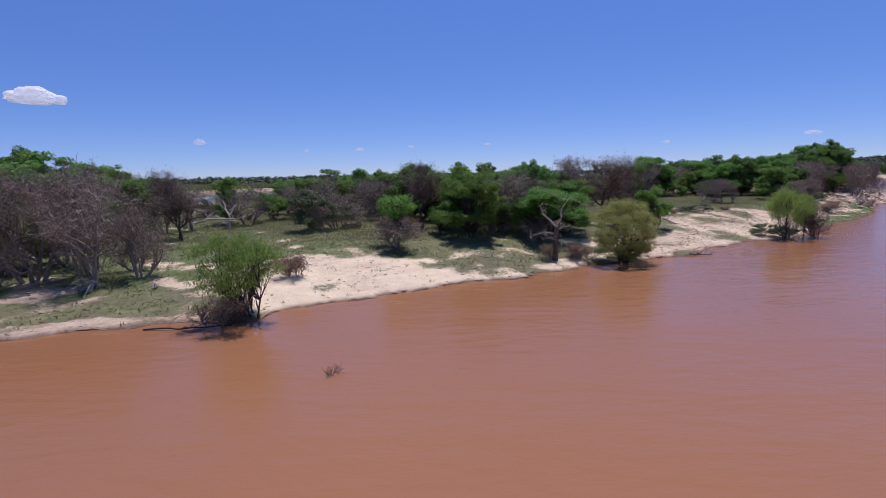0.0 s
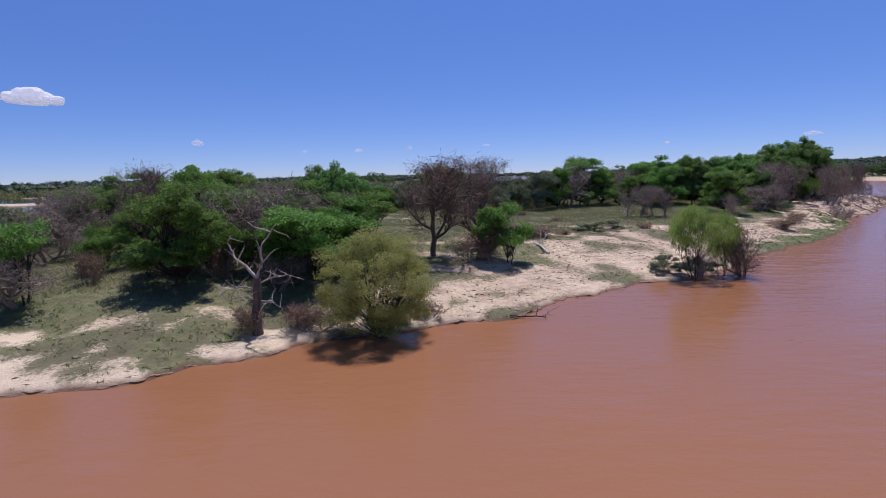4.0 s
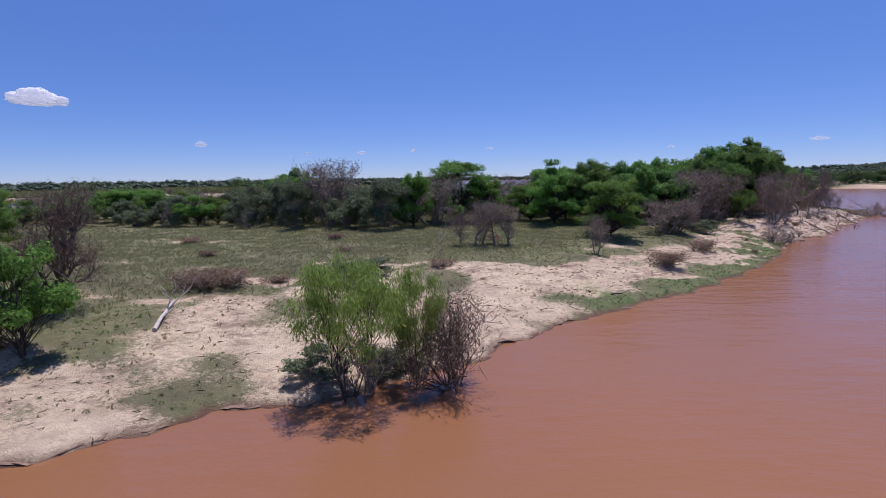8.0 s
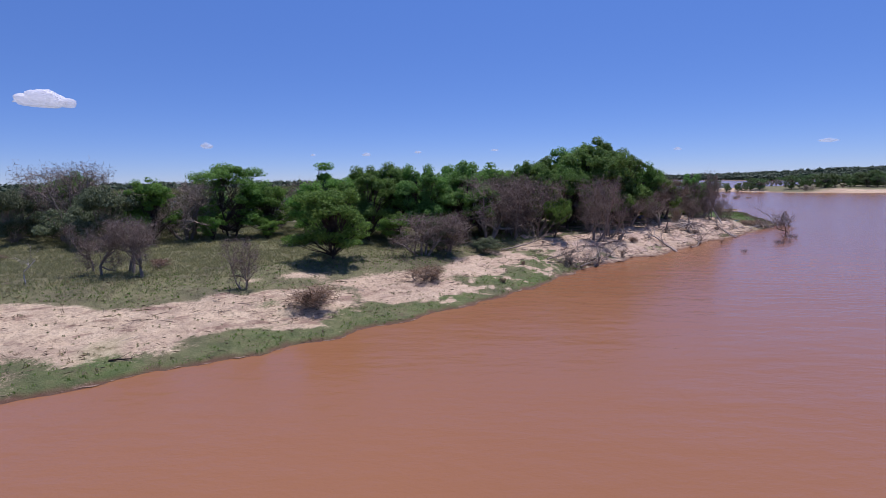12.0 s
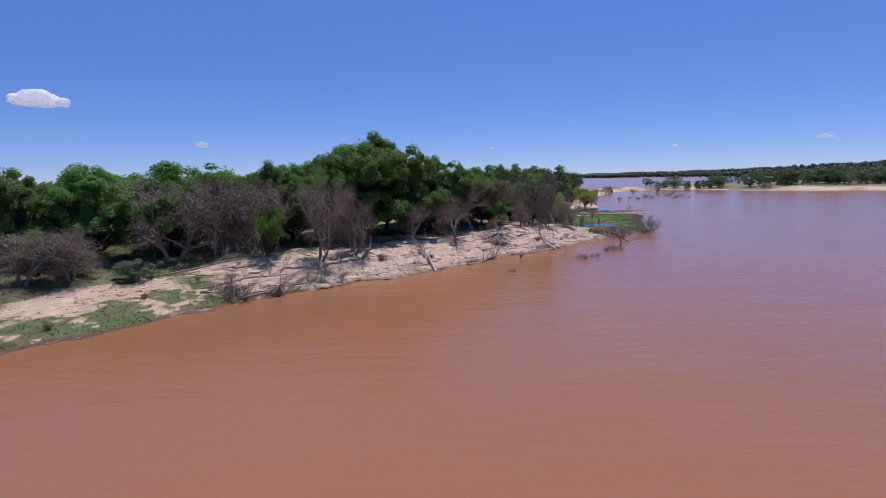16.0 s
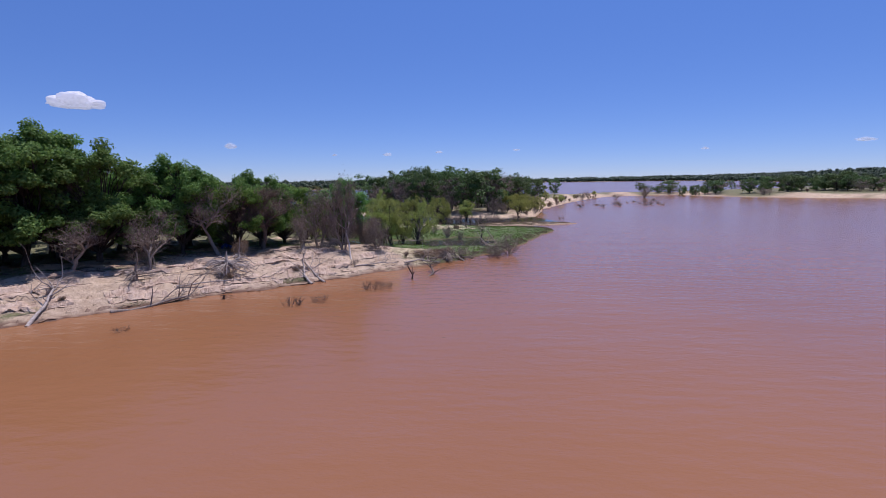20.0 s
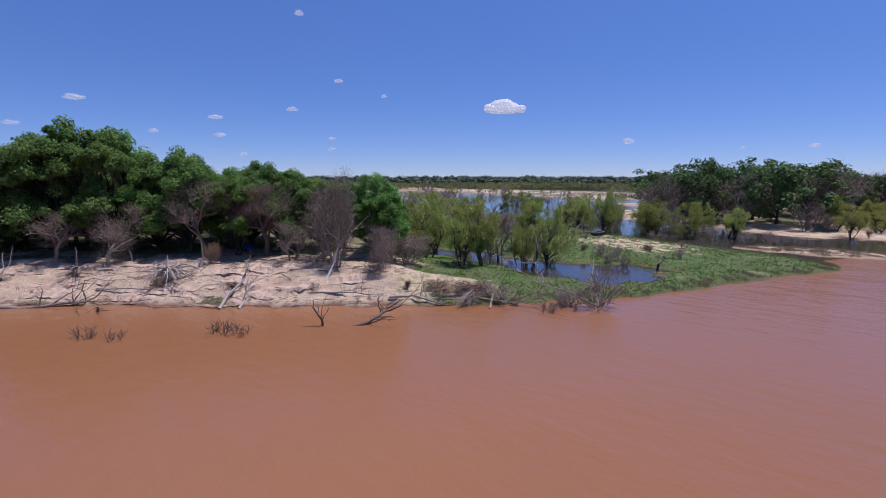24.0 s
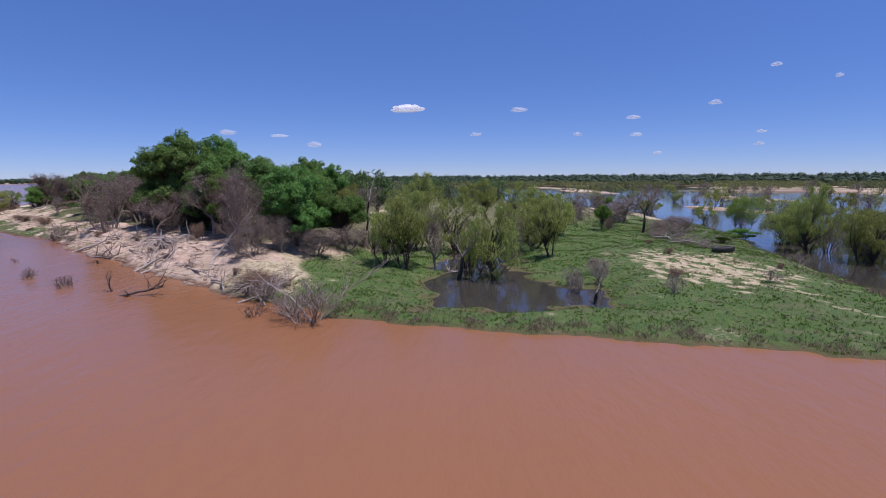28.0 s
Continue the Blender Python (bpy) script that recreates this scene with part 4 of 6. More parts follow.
plant("brown", 76.4, 151.4, 1.3, 2.0, "low grey heap of dead brush behind the mound")
plant("brown", 72.6, 152.6, 1.7, 2.2, "low grey heap of dead brush behind the mound")
plant("brown", 69.6, 155.4, 1.8, 2.3, "low grey heap of dead brush behind the mound")
plant("drowned", 81.0, 150.6, 0.9, 1.7, "low grey heap of dead brush behind the mound")
plant("drowned", 85.2, 150.0, 0.8, 1.5, "low grey heap of dead brush behind the mound")
plant("bush", 74.0, 160.6, 1.6, 1.8)
plant("brown", 66.0, 149.8, 3.5, 2.6)
plant("brown", 60.0, 153.0, 3.6, 2.8)
plant("bare", 52.0, 160.0, 4.4, 2.0)
plant("drowned", 104.2, 121.0, 2.5, 1.7, "grey leafless shrub leaning over the water's edge")
plant("drowned", 103.2, 120.2, 1.6, 1.3)
plant("brush", 98.2, 117.4, 0.8, 1.4)
plant("brush", 96.6, 115.8, 0.7, 1.3)
plant("drowned", 99.6, 118.0, 1.1, 1.2)
plant("drowned", 97.4, 137.2, 1.5, 0.9)
plant("drowned", 99.0, 135.0, 1.2, 0.7)
plant("drowned", 101.8, 139.6, 1.1, 0.7)
plant("drowned", 94.0, 152.0, 1.2, 0.8)
plant("willow", 84.0, 160.6, 6.6, 2.3)
plant("willow", 90.4, 160.2, 5.8, 2.4)
plant("willow", 95.0, 160.0, 5.3, 2.2)
plant("willow", 76.0, 164.6, 5.9, 2.9)
# reeds and drowned twigs out in the river
for x, y, s in ((-4.6, 17.6, 0.5), (83.9, 93.2, 0.5), (90.6, 99.1, 0.9), (92.0, 99.9, 0.7), (94.3, 103.6, 1.0), (95.1, 104.3, 0.8), (103.0, 118.2, 0.9), (116.0, 166.0, 0.9)):
    plant("reeds", x, y, 0.75 * s, 0.95 * s, z=-0.04)
for x, y, h, r in ((162, 276, 4.4, 3.2), (203, 270, 3.6, 3.4), (150, 268, 2.0, 2.5), (233, 238, 2.2, 2.6)):
    plant("drowned", x, y, h, r, z=-0.1)


def thicket(poly, spacing, choices, seed, low, high, wide=(0.42, 0.55), z=None, clear=0.75):
    """Fills a stretch of the plan with trees of mixed kinds."""
    rng = R(seed)
    xs, ys = zip(*poly)
    kept = []
    names, weights = zip(*choices)
    for _ in range(int((max(xs) - min(xs)) * (max(ys) - min(ys)) / spacing ** 2 * 9)):
        x, y = rng.uniform(min(xs), max(xs)), rng.uniform(min(ys), max(ys))
        if signed(x, y, poly) < 0 or any((x - a) ** 2 + (y - b) ** 2 < spacing ** 2 for a, b in kept):
            continue
        if any((x - a) ** 2 + (y - b) ** 2 < (clear * c) ** 2 for a, b, c in PLANTED):
            continue
        kept.append((x, y))
    for x, y in kept:
        name = names[min(len(names) - 1, int(np.searchsorted(np.cumsum(weights) / sum(weights), rng.uniform())))]
        h = rng.uniform(low, high) * {"brush": 0.35, "grey": 0.75, "bush": 0.75, "brown": 0.8, "bare": 0.85}.get(name.split("_")[0], 1.0)
        plant(name, x, y, h, h * rng.uniform(*wide), z=z)


# woods and thickets, zone by zone
thicket([(-62, 22), (-36, 28), (-33, 36), (-37, 50), (-52, 66), (-80, 60)], 3.6, [("oak", 5), ("brown", 2), ("green", 3)], 1, 7.0, 9.0)
thicket([(-35, 33), (-29.6, 34.5), (-29.4, 42), (-32, 56), (-45, 66), (-38, 48)], 3.4, [("brown", 4), ("bare", 2), ("green", 4)], 26, 6.4, 8.4)
thicket([(-34, 27), (-18, 31), (-22, 36), (-34, 36)], 2.6, [("brown", 3), ("brush", 2), ("bush", 1)], 2, 3.0, 4.6)
thicket([(-17, 57), (-8, 57), (3, 46), (9, 46), (8, 54), (5.5, 64), (0, 74), (-10, 76), (-22, 70)], 3.1, [("green", 5), ("brown", 3), ("oak", 2)], 3, 5.0, 6.6)
thicket([(-4, 43), (8, 43), (7, 47), (-6, 52)], 2.6, [("bush", 3), ("brush", 2), ("green", 2)], 4, 3.4, 5.0)
thicket([(-28, 97), (-4, 94), (8, 91), (8, 104), (0, 107), (-26, 116)], 3.0, [("grey", 6), ("bush", 3), ("brown", 2), ("green", 2)], 5, 4.2, 5.8, (0.5, 0.65))
thicket([(8, 91), (14, 88.5), (24, 87), (34, 88.5), (36, 94), (20, 99), (8, 104)], 3.0, [("grey", 6), ("oak", 2), ("brown", 1), ("green", 2)], 33, 5.4, 7.6, (0.45, 0.6))
thicket([(-30, 118), (0, 108), (36, 95), (44, 106), (40, 140), (0, 146), (-30, 140)], 5.6, [("bush_far", 5), ("grey_far", 3), ("green_far", 2), ("brown_far", 1)], 6, 4.0, 6.0, (0.5, 0.7))
thicket([(34, 94), (42, 92), (46, 88.4), (51, 88), (56, 88.6), (60, 92.5), (64, 96), (62, 103), (52, 108), (42, 102), (35, 94)], 3.3, [("oak", 3), ("green", 5), ("brown", 3)], 7, 5.8, 7.9)
thicket([(36, 88), (41, 89), (41, 92), (32, 93), (30, 90)], 3.4, [("brush", 2), ("bush", 2), ("brown", 2)], 8, 2.4, 3.8)
plant("oak", 64.8, 97.5, 7.6, 2.8)
plant("oak", 71.4, 101.6, 9.9, 4.7)
plant("oak", 74.8, 104.2, 9.4, 4.3)
plant("oak", 67.4, 101.4, 8.4, 3.6)
plant("oak", 70.6, 105.4, 9.8, 4.5)
plant("oak", 78.6, 108.2, 8.2, 3.4)
thicket([(63, 97), (67.5, 98), (73.5, 103), (77, 106.5), (75, 112), (66, 110)], 3.0, [("oak", 1)], 9, 6.8, 8.4, (0.4, 0.5), clear=0.6)
thicket([(75, 106.5), (82, 109.5), (85.5, 112.5), (84, 117), (76, 118), (70, 116)], 2.7, [("oak", 6), ("green", 1)], 10, 6.2, 7.4, (0.4, 0.5), clear=0.6)
thicket([(66, 96), (70, 96.4), (79, 104), (88, 111.4), (86, 114.6), (76, 107), (66, 101)], 3.3, [("brown", 3), ("brush", 4), ("bare", 3)], 11, 2.4, 4.2)
thicket([(44, 100), (62, 100), (70, 116), (60, 122), (46, 114)], 4.2, [("oak_far", 4), ("green_far", 2), ("brown_far", 1)], 12, 5.4, 6.6)
thicket([(78, 119), (88, 119.4), (91, 121.5), (93, 127), (86, 127.6), (78, 127.6), (70, 134), (64, 141), (56, 134), (66, 121)], 5.4, [("willow", 8), ("bush", 1), ("bare", 1)], 13, 4.2, 5.6, (0.38, 0.5))
thicket([(83, 134), (91, 133.4), (92, 136), (84, 139), (74, 142), (76, 135)], 3.6, [("willow", 5), ("brown", 1)], 14, 3.6, 5.2)
thicket([(72, 147), (64, 152), (54, 155), (44, 150), (54, 142), (64, 143)], 3.2, [("brown_far", 6), ("brush", 3), ("bush_far", 1)], 15, 2.4, 3.8)
thicket([(66, 163), (76, 162), (97, 159.6), (101, 166), (92, 171), (74, 173)], 4.6, [("willow", 6), ("drowned", 2), ("sparse", 1)], 16, 4.4, 6.0, (0.36, 0.46))
thicket([(84, 178), (98, 177), (107, 184), (111, 198), (110, 216), (92, 206), (74, 196)], 3.8, [("oak_far", 7), ("bare", 3), ("brown_far", 1)], 17, 7.2, 9.4)
plant("oak_far", 89.6, 181.0, 10.6, 3.8)
thicket([(108, 172), (113, 180), (114, 196), (109, 190), (103, 176)], 3.6, [("willow", 5), ("drowned", 2)], 18, 3.2, 4.6)
thicket([(116, 226), (124, 248), (138, 280), (128, 290), (112, 250)], 12, [("oak_far", 2), ("bare", 3)], 19, 5.0, 7.0)
for k, (near, side, wide, low, high, gap) in enumerate(((258, 0.345, 5, 3.6, 5.0, 4.2), (250, 0.395, 8, 4.0, 5.6, 3.6), (236, 0.45, 9, 4.2, 6.0, 3.6), (224, 0.56, 10, 4.6, 6.8, 3.8),
                                                       (222, 0.645, 12, 5.6, 8.2, 4.2), (214, 0.73, 12, 4.4, 6.2, 3.8), (206, 0.82, 12, 4.6, 6.4, 3.8), (200, 0.93, 14, 4.6, 6.6, 4.2))):
    cx, cy = 85.5 + side * near, 56.3 + near
    ring = [(cx + wide * c, cy + 0.8 * wide * sn) for c, sn in ((1, 0.2), (0.5, 0.9), (-0.5, 1.0), (-1, 0.3), (-0.7, -0.5), (0.4, -0.6))]
    thicket(ring, gap, [("oak_far", 6), ("bush_far", 4), ("brown_far", 2), ("bare", 1)], 320 + k, low, high, (0.5, 0.75), clear=0.5)
thicket([(176, 312), (192, 300), (206, 278), (232, 256), (280, 236), (340, 220), (344, 236), (250, 262), (200, 312), (178, 320)], 11.0, [("bush_far", 2), ("brush", 4), ("brown_far", 2)], 24, 1.6, 3.4, (0.6, 0.9))
thicket([(210, 312), (260, 290), (330, 262), (350, 320), (250, 350), (216, 346)], 10.0, [("oak_far", 7), ("bush_far", 2), ("brown_far", 2)], 20, 4.2, 6.6, (0.5, 0.75))
# flood wrack and dead brush on the eroded bank
thicket([(58, 75), (64, 82), (69, 87.6), (77, 94), (85, 103), (94, 111.6), (98.6, 116.4), (96, 118), (88, 110), (78, 100), (68, 91), (58, 80)], 4.4, [("brush", 5), ("drowned", 2)], 25, 0.7, 1.8, (0.5, 1.0), clear=0.4)
thicket([(-120, 146), (56, 172), (62, 230), (-60, 320), (-200, 300)], 19, [("willow_far", 4), ("brown_far", 4), ("bush_far", 2), ("drowned", 3)], 21, 3.0, 5.5, (0.45, 0.6))
thicket([(-10, 153), (20, 158), (60, 168), (62, 222), (20, 226), (-30, 190)], 12, [("willow_far", 7), ("brown_far", 2), ("drowned", 2)], 27, 3.2, 5.2, (0.4, 0.55))
thicket([(89, 167), (95, 160), (104, 158.6), (106, 161), (101, 165), (94, 168)], 2.3, [("drowned", 1)], 30, 0.8, 2.0, (0.5, 0.8), z=-0.05, clear=0.2)
thicket([(112, 174), (116, 200), (127, 234), (150, 287), (144, 290), (120, 240), (109, 205), (105, 178)], 4.6, [("drowned", 3), ("brush", 3), ("bare", 1), ("willow", 2)], 31, 1.6, 3.6)
thicket([(124, 206), (150, 214), (158, 248), (140, 230)], 4.6, [("drowned", 1)], 32, 0.5, 1.1, (1.1, 1.9), z=-0.05)
thicket([(62, 172), (76, 176), (72, 186), (62, 198)], 5.0, [("willow", 4), ("drowned", 3)], 28, 3.0, 4.6)
thicket([(95, 137), (101, 141), (96, 150), (84, 152), (80, 146)], 5.5, [("brush", 1)], 29, 1.0, 1.8, (0.7, 1.1), clear=0.3)
thicket([(16, 60), (34, 58), (44, 68), (40, 80), (26, 82), (10, 80)], 8.0, [("brush", 1)], 22, 0.9, 1.9, (1.2, 2.2))
thicket([(-40, 62), (-16, 60), (-14, 92), (-44, 92)], 4.4, [("brush", 3), ("grey", 2), ("drowned", 2), ("brown", 4), ("bush", 2)], 23, 2.4, 3.8)

for p in PROTOS:
    for o in (*p.children_recursive, p):
        bpy.data.objects.remove(o)


# ---- dead wood ----
def log_thing(name, label, points, radius, material, branches, seed, taper=0.55, category="driftwood", group=""):
    """A fallen trunk along the points, with its broken branches as parts."""
    rng = R(seed)
    p0 = np.array(points[0], float)
    root = tagged(new(name), label, category, group=group)
    root.location = p0
    pts = np.array(points, float) - p0
    dense = np.concatenate([bend(a, b, rng, 0.06, 5)[:-1] for a, b in zip(pts[:-1], pts[1:])] + [pts[-1:]])
    n = len(dense)
    s = Shape()
    s.tube(dense, np.linspace(radius, radius * taper, n) * rng.uniform(0.88, 1.12, n), 9)
    for e, inward in ((0, 1), (n - 1, -1)):
        ring = s.v[0].reshape(n, 9, 3)[e]
        s.add(np.concatenate([ring, [ring.mean(0) + (dense[e + inward] - dense[e]) * 0.1]]), [[k, (k + 1) % 9, 9] for k in range(9)])
    part("trunk", s.mesh("trunk", material, True), root)
    for k in range(branches):
        at = dense[rng.randint(n // 3, n)]
        d = rng.normal(0, 1, 3)
        d[2] = abs(d[2]) * 0.9 + 0.15
        d = d / np.linalg.norm(d) + (dense[-1] - dense[0]) / np.linalg.norm(dense[-1] - dense[0]) * 0.6
        ln = rng.uniform(0.4, 1.2) * min(1.6, np.linalg.norm(dense[-1] - dense[0]) * 0.4)
        b = Shape()
        line = bend(at, at + d * ln, rng, 0.25, 5)
        b.tube(line, np.linspace(radius * 0.4, radius * 0.1, 5), 5)
        bough = part("branch", b.mesh("branch", material, True), root)
        for _ in range(2):
            q, w = line[rng.randint(2, 5)], Shape()
            w.tube(bend(q, q + (d + rng.normal(0, 0.7, 3)) * ln * 0.45, rng, 0.2, 4), np.linspace(radius * 0.2, radius * 0.05, 4), 4)
            part("twig", w.mesh("twig", material, True), bough)
    return root


def root_ball(x, y, size, count, seed, material, label, z=None, stub=0.0):
    """An upturned stump: each root is a part of its own."""
    rng = R(seed)
    z = ground_z(x, y) if z is None else z
    root = tagged(new("root_ball"), label, "tree stump", group="washed-out stumps")
    root.location = (x, y, z)
    s = Shape()
    lean = rng.normal(0, 0.25, 3)
    top = np.array([lean[0], lean[1], 0.55]) * size
    s.tube(bend((0, 0, -0.15), top, rng, 0.1, 5), np.array([0.16, 0.15, 0.14, 0.12, 0.07]) * size, 8)
    if stub:
        s.tube(bend(top, top + np.array([lean[1], lean[0], stub]), rng, 0.12, 5), np.linspace(0.075, 0.012, 5) * size, 6)
    part("stump", s.mesh("stump", material, True), root)
    for k in range(count):
        a = 2 * np.pi * k / count + rng.normal(0, 0.6)
        out = size * rng.uniform(0.35, 1.4)
        h0 = size * rng.uniform(0.15, 0.6)
        end = np.array([math.cos(a) * out, math.sin(a) * out, rng.uniform(-0.1, 0.35) * size])
        b = Shape()
        line = bend(top * (h0 / (size * 0.55)), end, rng, 0.16, 6, rng.uniform(0.02, 0.24))
        b.tube(line, np.linspace(0.04, 0.008, 6) * size, 5)
        q = line[3]
        w = Shape()
        w.tube(bend(q, q + np.array([math.cos(a + 0.6), math.sin(a + 0.6), -0.35]) * out * 0.4, rng, 0.15, 4), np.linspace(0.018, 0.005, 4) * size, 4)
        part("rootlet", w.mesh("rootlet", material, True), part("root", b.mesh("root", material, True), root))
    return root


def on(x, y, up=0.0):
    return (x, y, ground_z(x, y) + up)


root_ball(68.0, 86.2, 1.2, 20, 1, DEAD_WOOD, "tangled brown stump with its roots washed bare", stub=0.6)
root_ball(66.0, 85.4, 0.8, 14, 2, DEAD_WOOD, "tangled brown stump with its roots washed bare")
root_ball(72.4, 94.0, 1.1, 18, 3, DEAD_WOOD, "grey stump with spreading roots on eroded sand", stub=0.9)
root_ball(70.4, 92.6, 0.7, 12, 14, DEAD_WOOD, "grey stump with spreading roots on eroded sand", stub=0.6)
root_ball(79.6, 100.8, 1.1, 30, 4, DEAD_WOOD, "grey stump with spreading roots on eroded sand", stub=1.3)
root_ball(83.6, 105.0, 1.6, 56, 5, GREY_WOOD, "large pale root crown of an upturned stump", stub=0.7)
root_ball(83.6, 107.0, 0.9, 14, 6, GREY_WOOD, "grey stump with spreading roots on eroded sand", stub=1.2)
root_ball(76.4, 97.6, 0.7, 13, 7, GREY_WOOD, "grey stump with spreading roots on eroded sand")
root_ball(98.6, 116.4, 1.2, 40, 8, DEAD_WOOD, "tangled brown driftwood stump at the water's edge", z=0.05)
root_ball(85.5, 100.7, 0.5, 9, 9, WET_WOOD, "small dark wet stump in shallow water", z=0.0)
root_ball(-20.4, 28.8, 0.9, 16, 10, GREY_WOOD, "pale exposed roots under a withered tree")
root_ball(-26.0, 29.6, 0.7, 13, 11, GREY_WOOD, "pale exposed roots under a withered tree")
root_ball(-17.0, 29.4, 0.6, 11, 12, GREY_WOOD, "pale exposed roots under a withered tree")
root_ball(88.4, 112.2, 0.7, 13, 13, DEAD_WOOD, "tangled roots under the withered trees")

log_thing("driftwood_log", "sun-bleached white forked log lying on the sand", [on(22.4, 53.0, 0.08), on(22.1, 54.4, 0.14), on(21.8, 55.8, 0.2)], 0.086, WHITE_WOOD, 5, 21)
log_thing("driftwood_log", "pale forked log sliding down the bank", [on(78.1, 94.1, 0.0), on(77.5, 96, 0.25), on(76.8, 97.6, 0.3)], 0.115, GREY_WOOD, 6, 22)
log_thing("driftwood_log", "grey log lying along the foot of the bank", [on(80.6, 97.0, 0.08), on(82.0, 98.6, 0.15), on(83.2, 100.6, 0.2)], 0.122, DEAD_WOOD, 7, 23)
log_thing("driftwood_log", "pale broken log with its end in the water", [(89.6, 105.6, 0.0), on(88.8, 106.4, 0.15), on(88.2, 107.8, 0.45)], 0.101, GREY_WOOD, 6, 24)
log_thing("driftwood_log", "pale broken log with its end in the water", [(90.3, 106.4, -0.02), on(89.4, 107.2, 0.12), on(88.3, 108.0, 0.35)], 0.094, GREY_WOOD, 5, 25)
log_thing("driftwood_tree", "dark drowned tree top sticking out of the water", [(97.6, 108.8, -0.12), (98.0, 109.6, 0.12), (97.8, 110.5, 0.28), (97.5, 111.2, 0.45)], 0.108, BROWN_BARK, 9, 26)
log_thing("driftwood_stump", "short forked dead branch standing in the water", [(96.5, 107.9, -0.15), (96.6, 107.8, 0.3), (96.3, 107.5, 0.95)], 0.072, BROWN_BARK, 6, 27)
log_thing("driftwood_log", "bleached crooked log on the muddy edge", [on(95.2, 113.2, 0.1), on(96.2, 114.2, 0.2), (97.9, 114.9, 0.15)], 0.07, GREY_WOOD, 9, 28)
log_thing("driftwood_log", "brown log heaped with the driftwood", [on(97.2, 115.4, 0.2), (98.9, 117.0, 0.3), (100.9, 118.1, 0.0)], 0.085, DEAD_WOOD, 12, 29)
log_thing("driftwood_log", "grey log heaped with the driftwood", [(100.2, 116.4, 0.0), (99.4, 117.6, 0.35), on(98.2, 118.6, 0.4)], 0.075, DEAD_WOOD, 12, 30)
log_thing("fallen_branch", "long bare branch arching over the water's edge", [(104.3, 121.2, -0.05), (103.0, 119.9, 0.9), (101.8, 118.4, 1.5)], 0.05, GREY_WOOD, 9, 31)
log_thing("fallen_branch", "long bare branch leaning out of the grass", [(103.6, 121.6, 0.0), (103.0, 122.6, 1.2), (102.2, 124.2, 2.2)], 0.04, DEAD_WOOD, 8, 32)
log_thing("leaning_trunk", "bleached white trunk leaning against the withered trees", [on(91.0, 111.6, -0.05), on(90.6, 112.6, 0.9), on(90.2, 113.4, 1.7)], 0.086, WHITE_WOOD, 4, 33, category="dead trunk")
log_thing("fallen_branch", "grey dead branches heaped on the grassy mound", [on(77.0, 149.4, 0.15), on(79.4, 149.9, 0.5), on(81.6, 149.2, 0.3)], 0.086, GREY_WOOD, 12, 34, category="dead branch")
log_thing("fallen_branch", "grey dead branches heaped on the grassy mound", [on(82.4, 148.4, 0.15), on(83.9, 149.5, 0.5), on(85.4, 150.6, 0.2)], 0.072, GREY_WOOD, 12, 35, category="dead branch")
log_thing("fallen_branch", "wet dark branch on the waterline", [on(18.2, 40.9, 0.05), (19.0, 41.0, 0.08), (19.9, 40.9, 0.05)], 0.043, WET_WOOD, 6, 36, category="dead branch")
log_thing("fallen_branch", "wet dark branch on the waterline", [(-14.5, 23.6, 0.03), (-12.8, 23.4, 0.07), (-10.6, 23.9, 0.05)], 0.043, WET_WOOD, 6, 37, category="dead branch")
log_thing("fallen_branch", "small dark branch lying on the sand", [on(43.2, 62.4, 0.05), on(43.9, 62.7, 0.06)], 0.043, WET_WOOD, 5, 38, category="dead branch")
log_thing("dead_sapling", "small bleached dead sapling in the grass", [on(33.5, 70.4, -0.05), on(33.4, 70.5, 0.7), on(33.9, 70.8, 1.3)], 0.036, WHITE_WOOD, 7, 39, category="dead tree")
log_thing("driftwood_log", "fallen grey trunk among the weeds", [on(60.5, 86.4, 0.15), on(63.0, 88.0, 0.3), on(64.6, 89.6, 0.3)], 0.065, DEAD_WOOD, 7, 40, category="dead trunk")
log_thing("fallen_branch", "brown branches washed up on the bank", [on(66.6, 84.6, 0.1), on(68.4, 86.8, 0.45), on(70.0, 88.6, 0.2)], 0.072, DEAD_WOOD, 11, 41, category="dead branch")
log_thing("fallen_branch", "brown branches washed up on the bank", [on(64.0, 84.6, 0.15), on(66.0, 86.4, 0.45), on(67.6, 88.4, 0.3)], 0.065, DEAD_WOOD, 11, 42, category="dead branch")
log_thing("fallen_branch", "grey branches washed up under the oaks", [on(82.0, 101.4, 0.1), on(84.0, 103.4, 0.3), on(86.6, 105.4, 0.2)], 0.050, GREY_WOOD, 9, 43, category="dead branch")
log_thing("fallen_branch", "grey branches washed up under the oaks", [on(91.6, 110.2, 0.1), on(93.4, 112.0, 0.25), on(94.6, 113.2, 0.1)], 0.050, GREY_WOOD, 10, 44, category="dead branch")


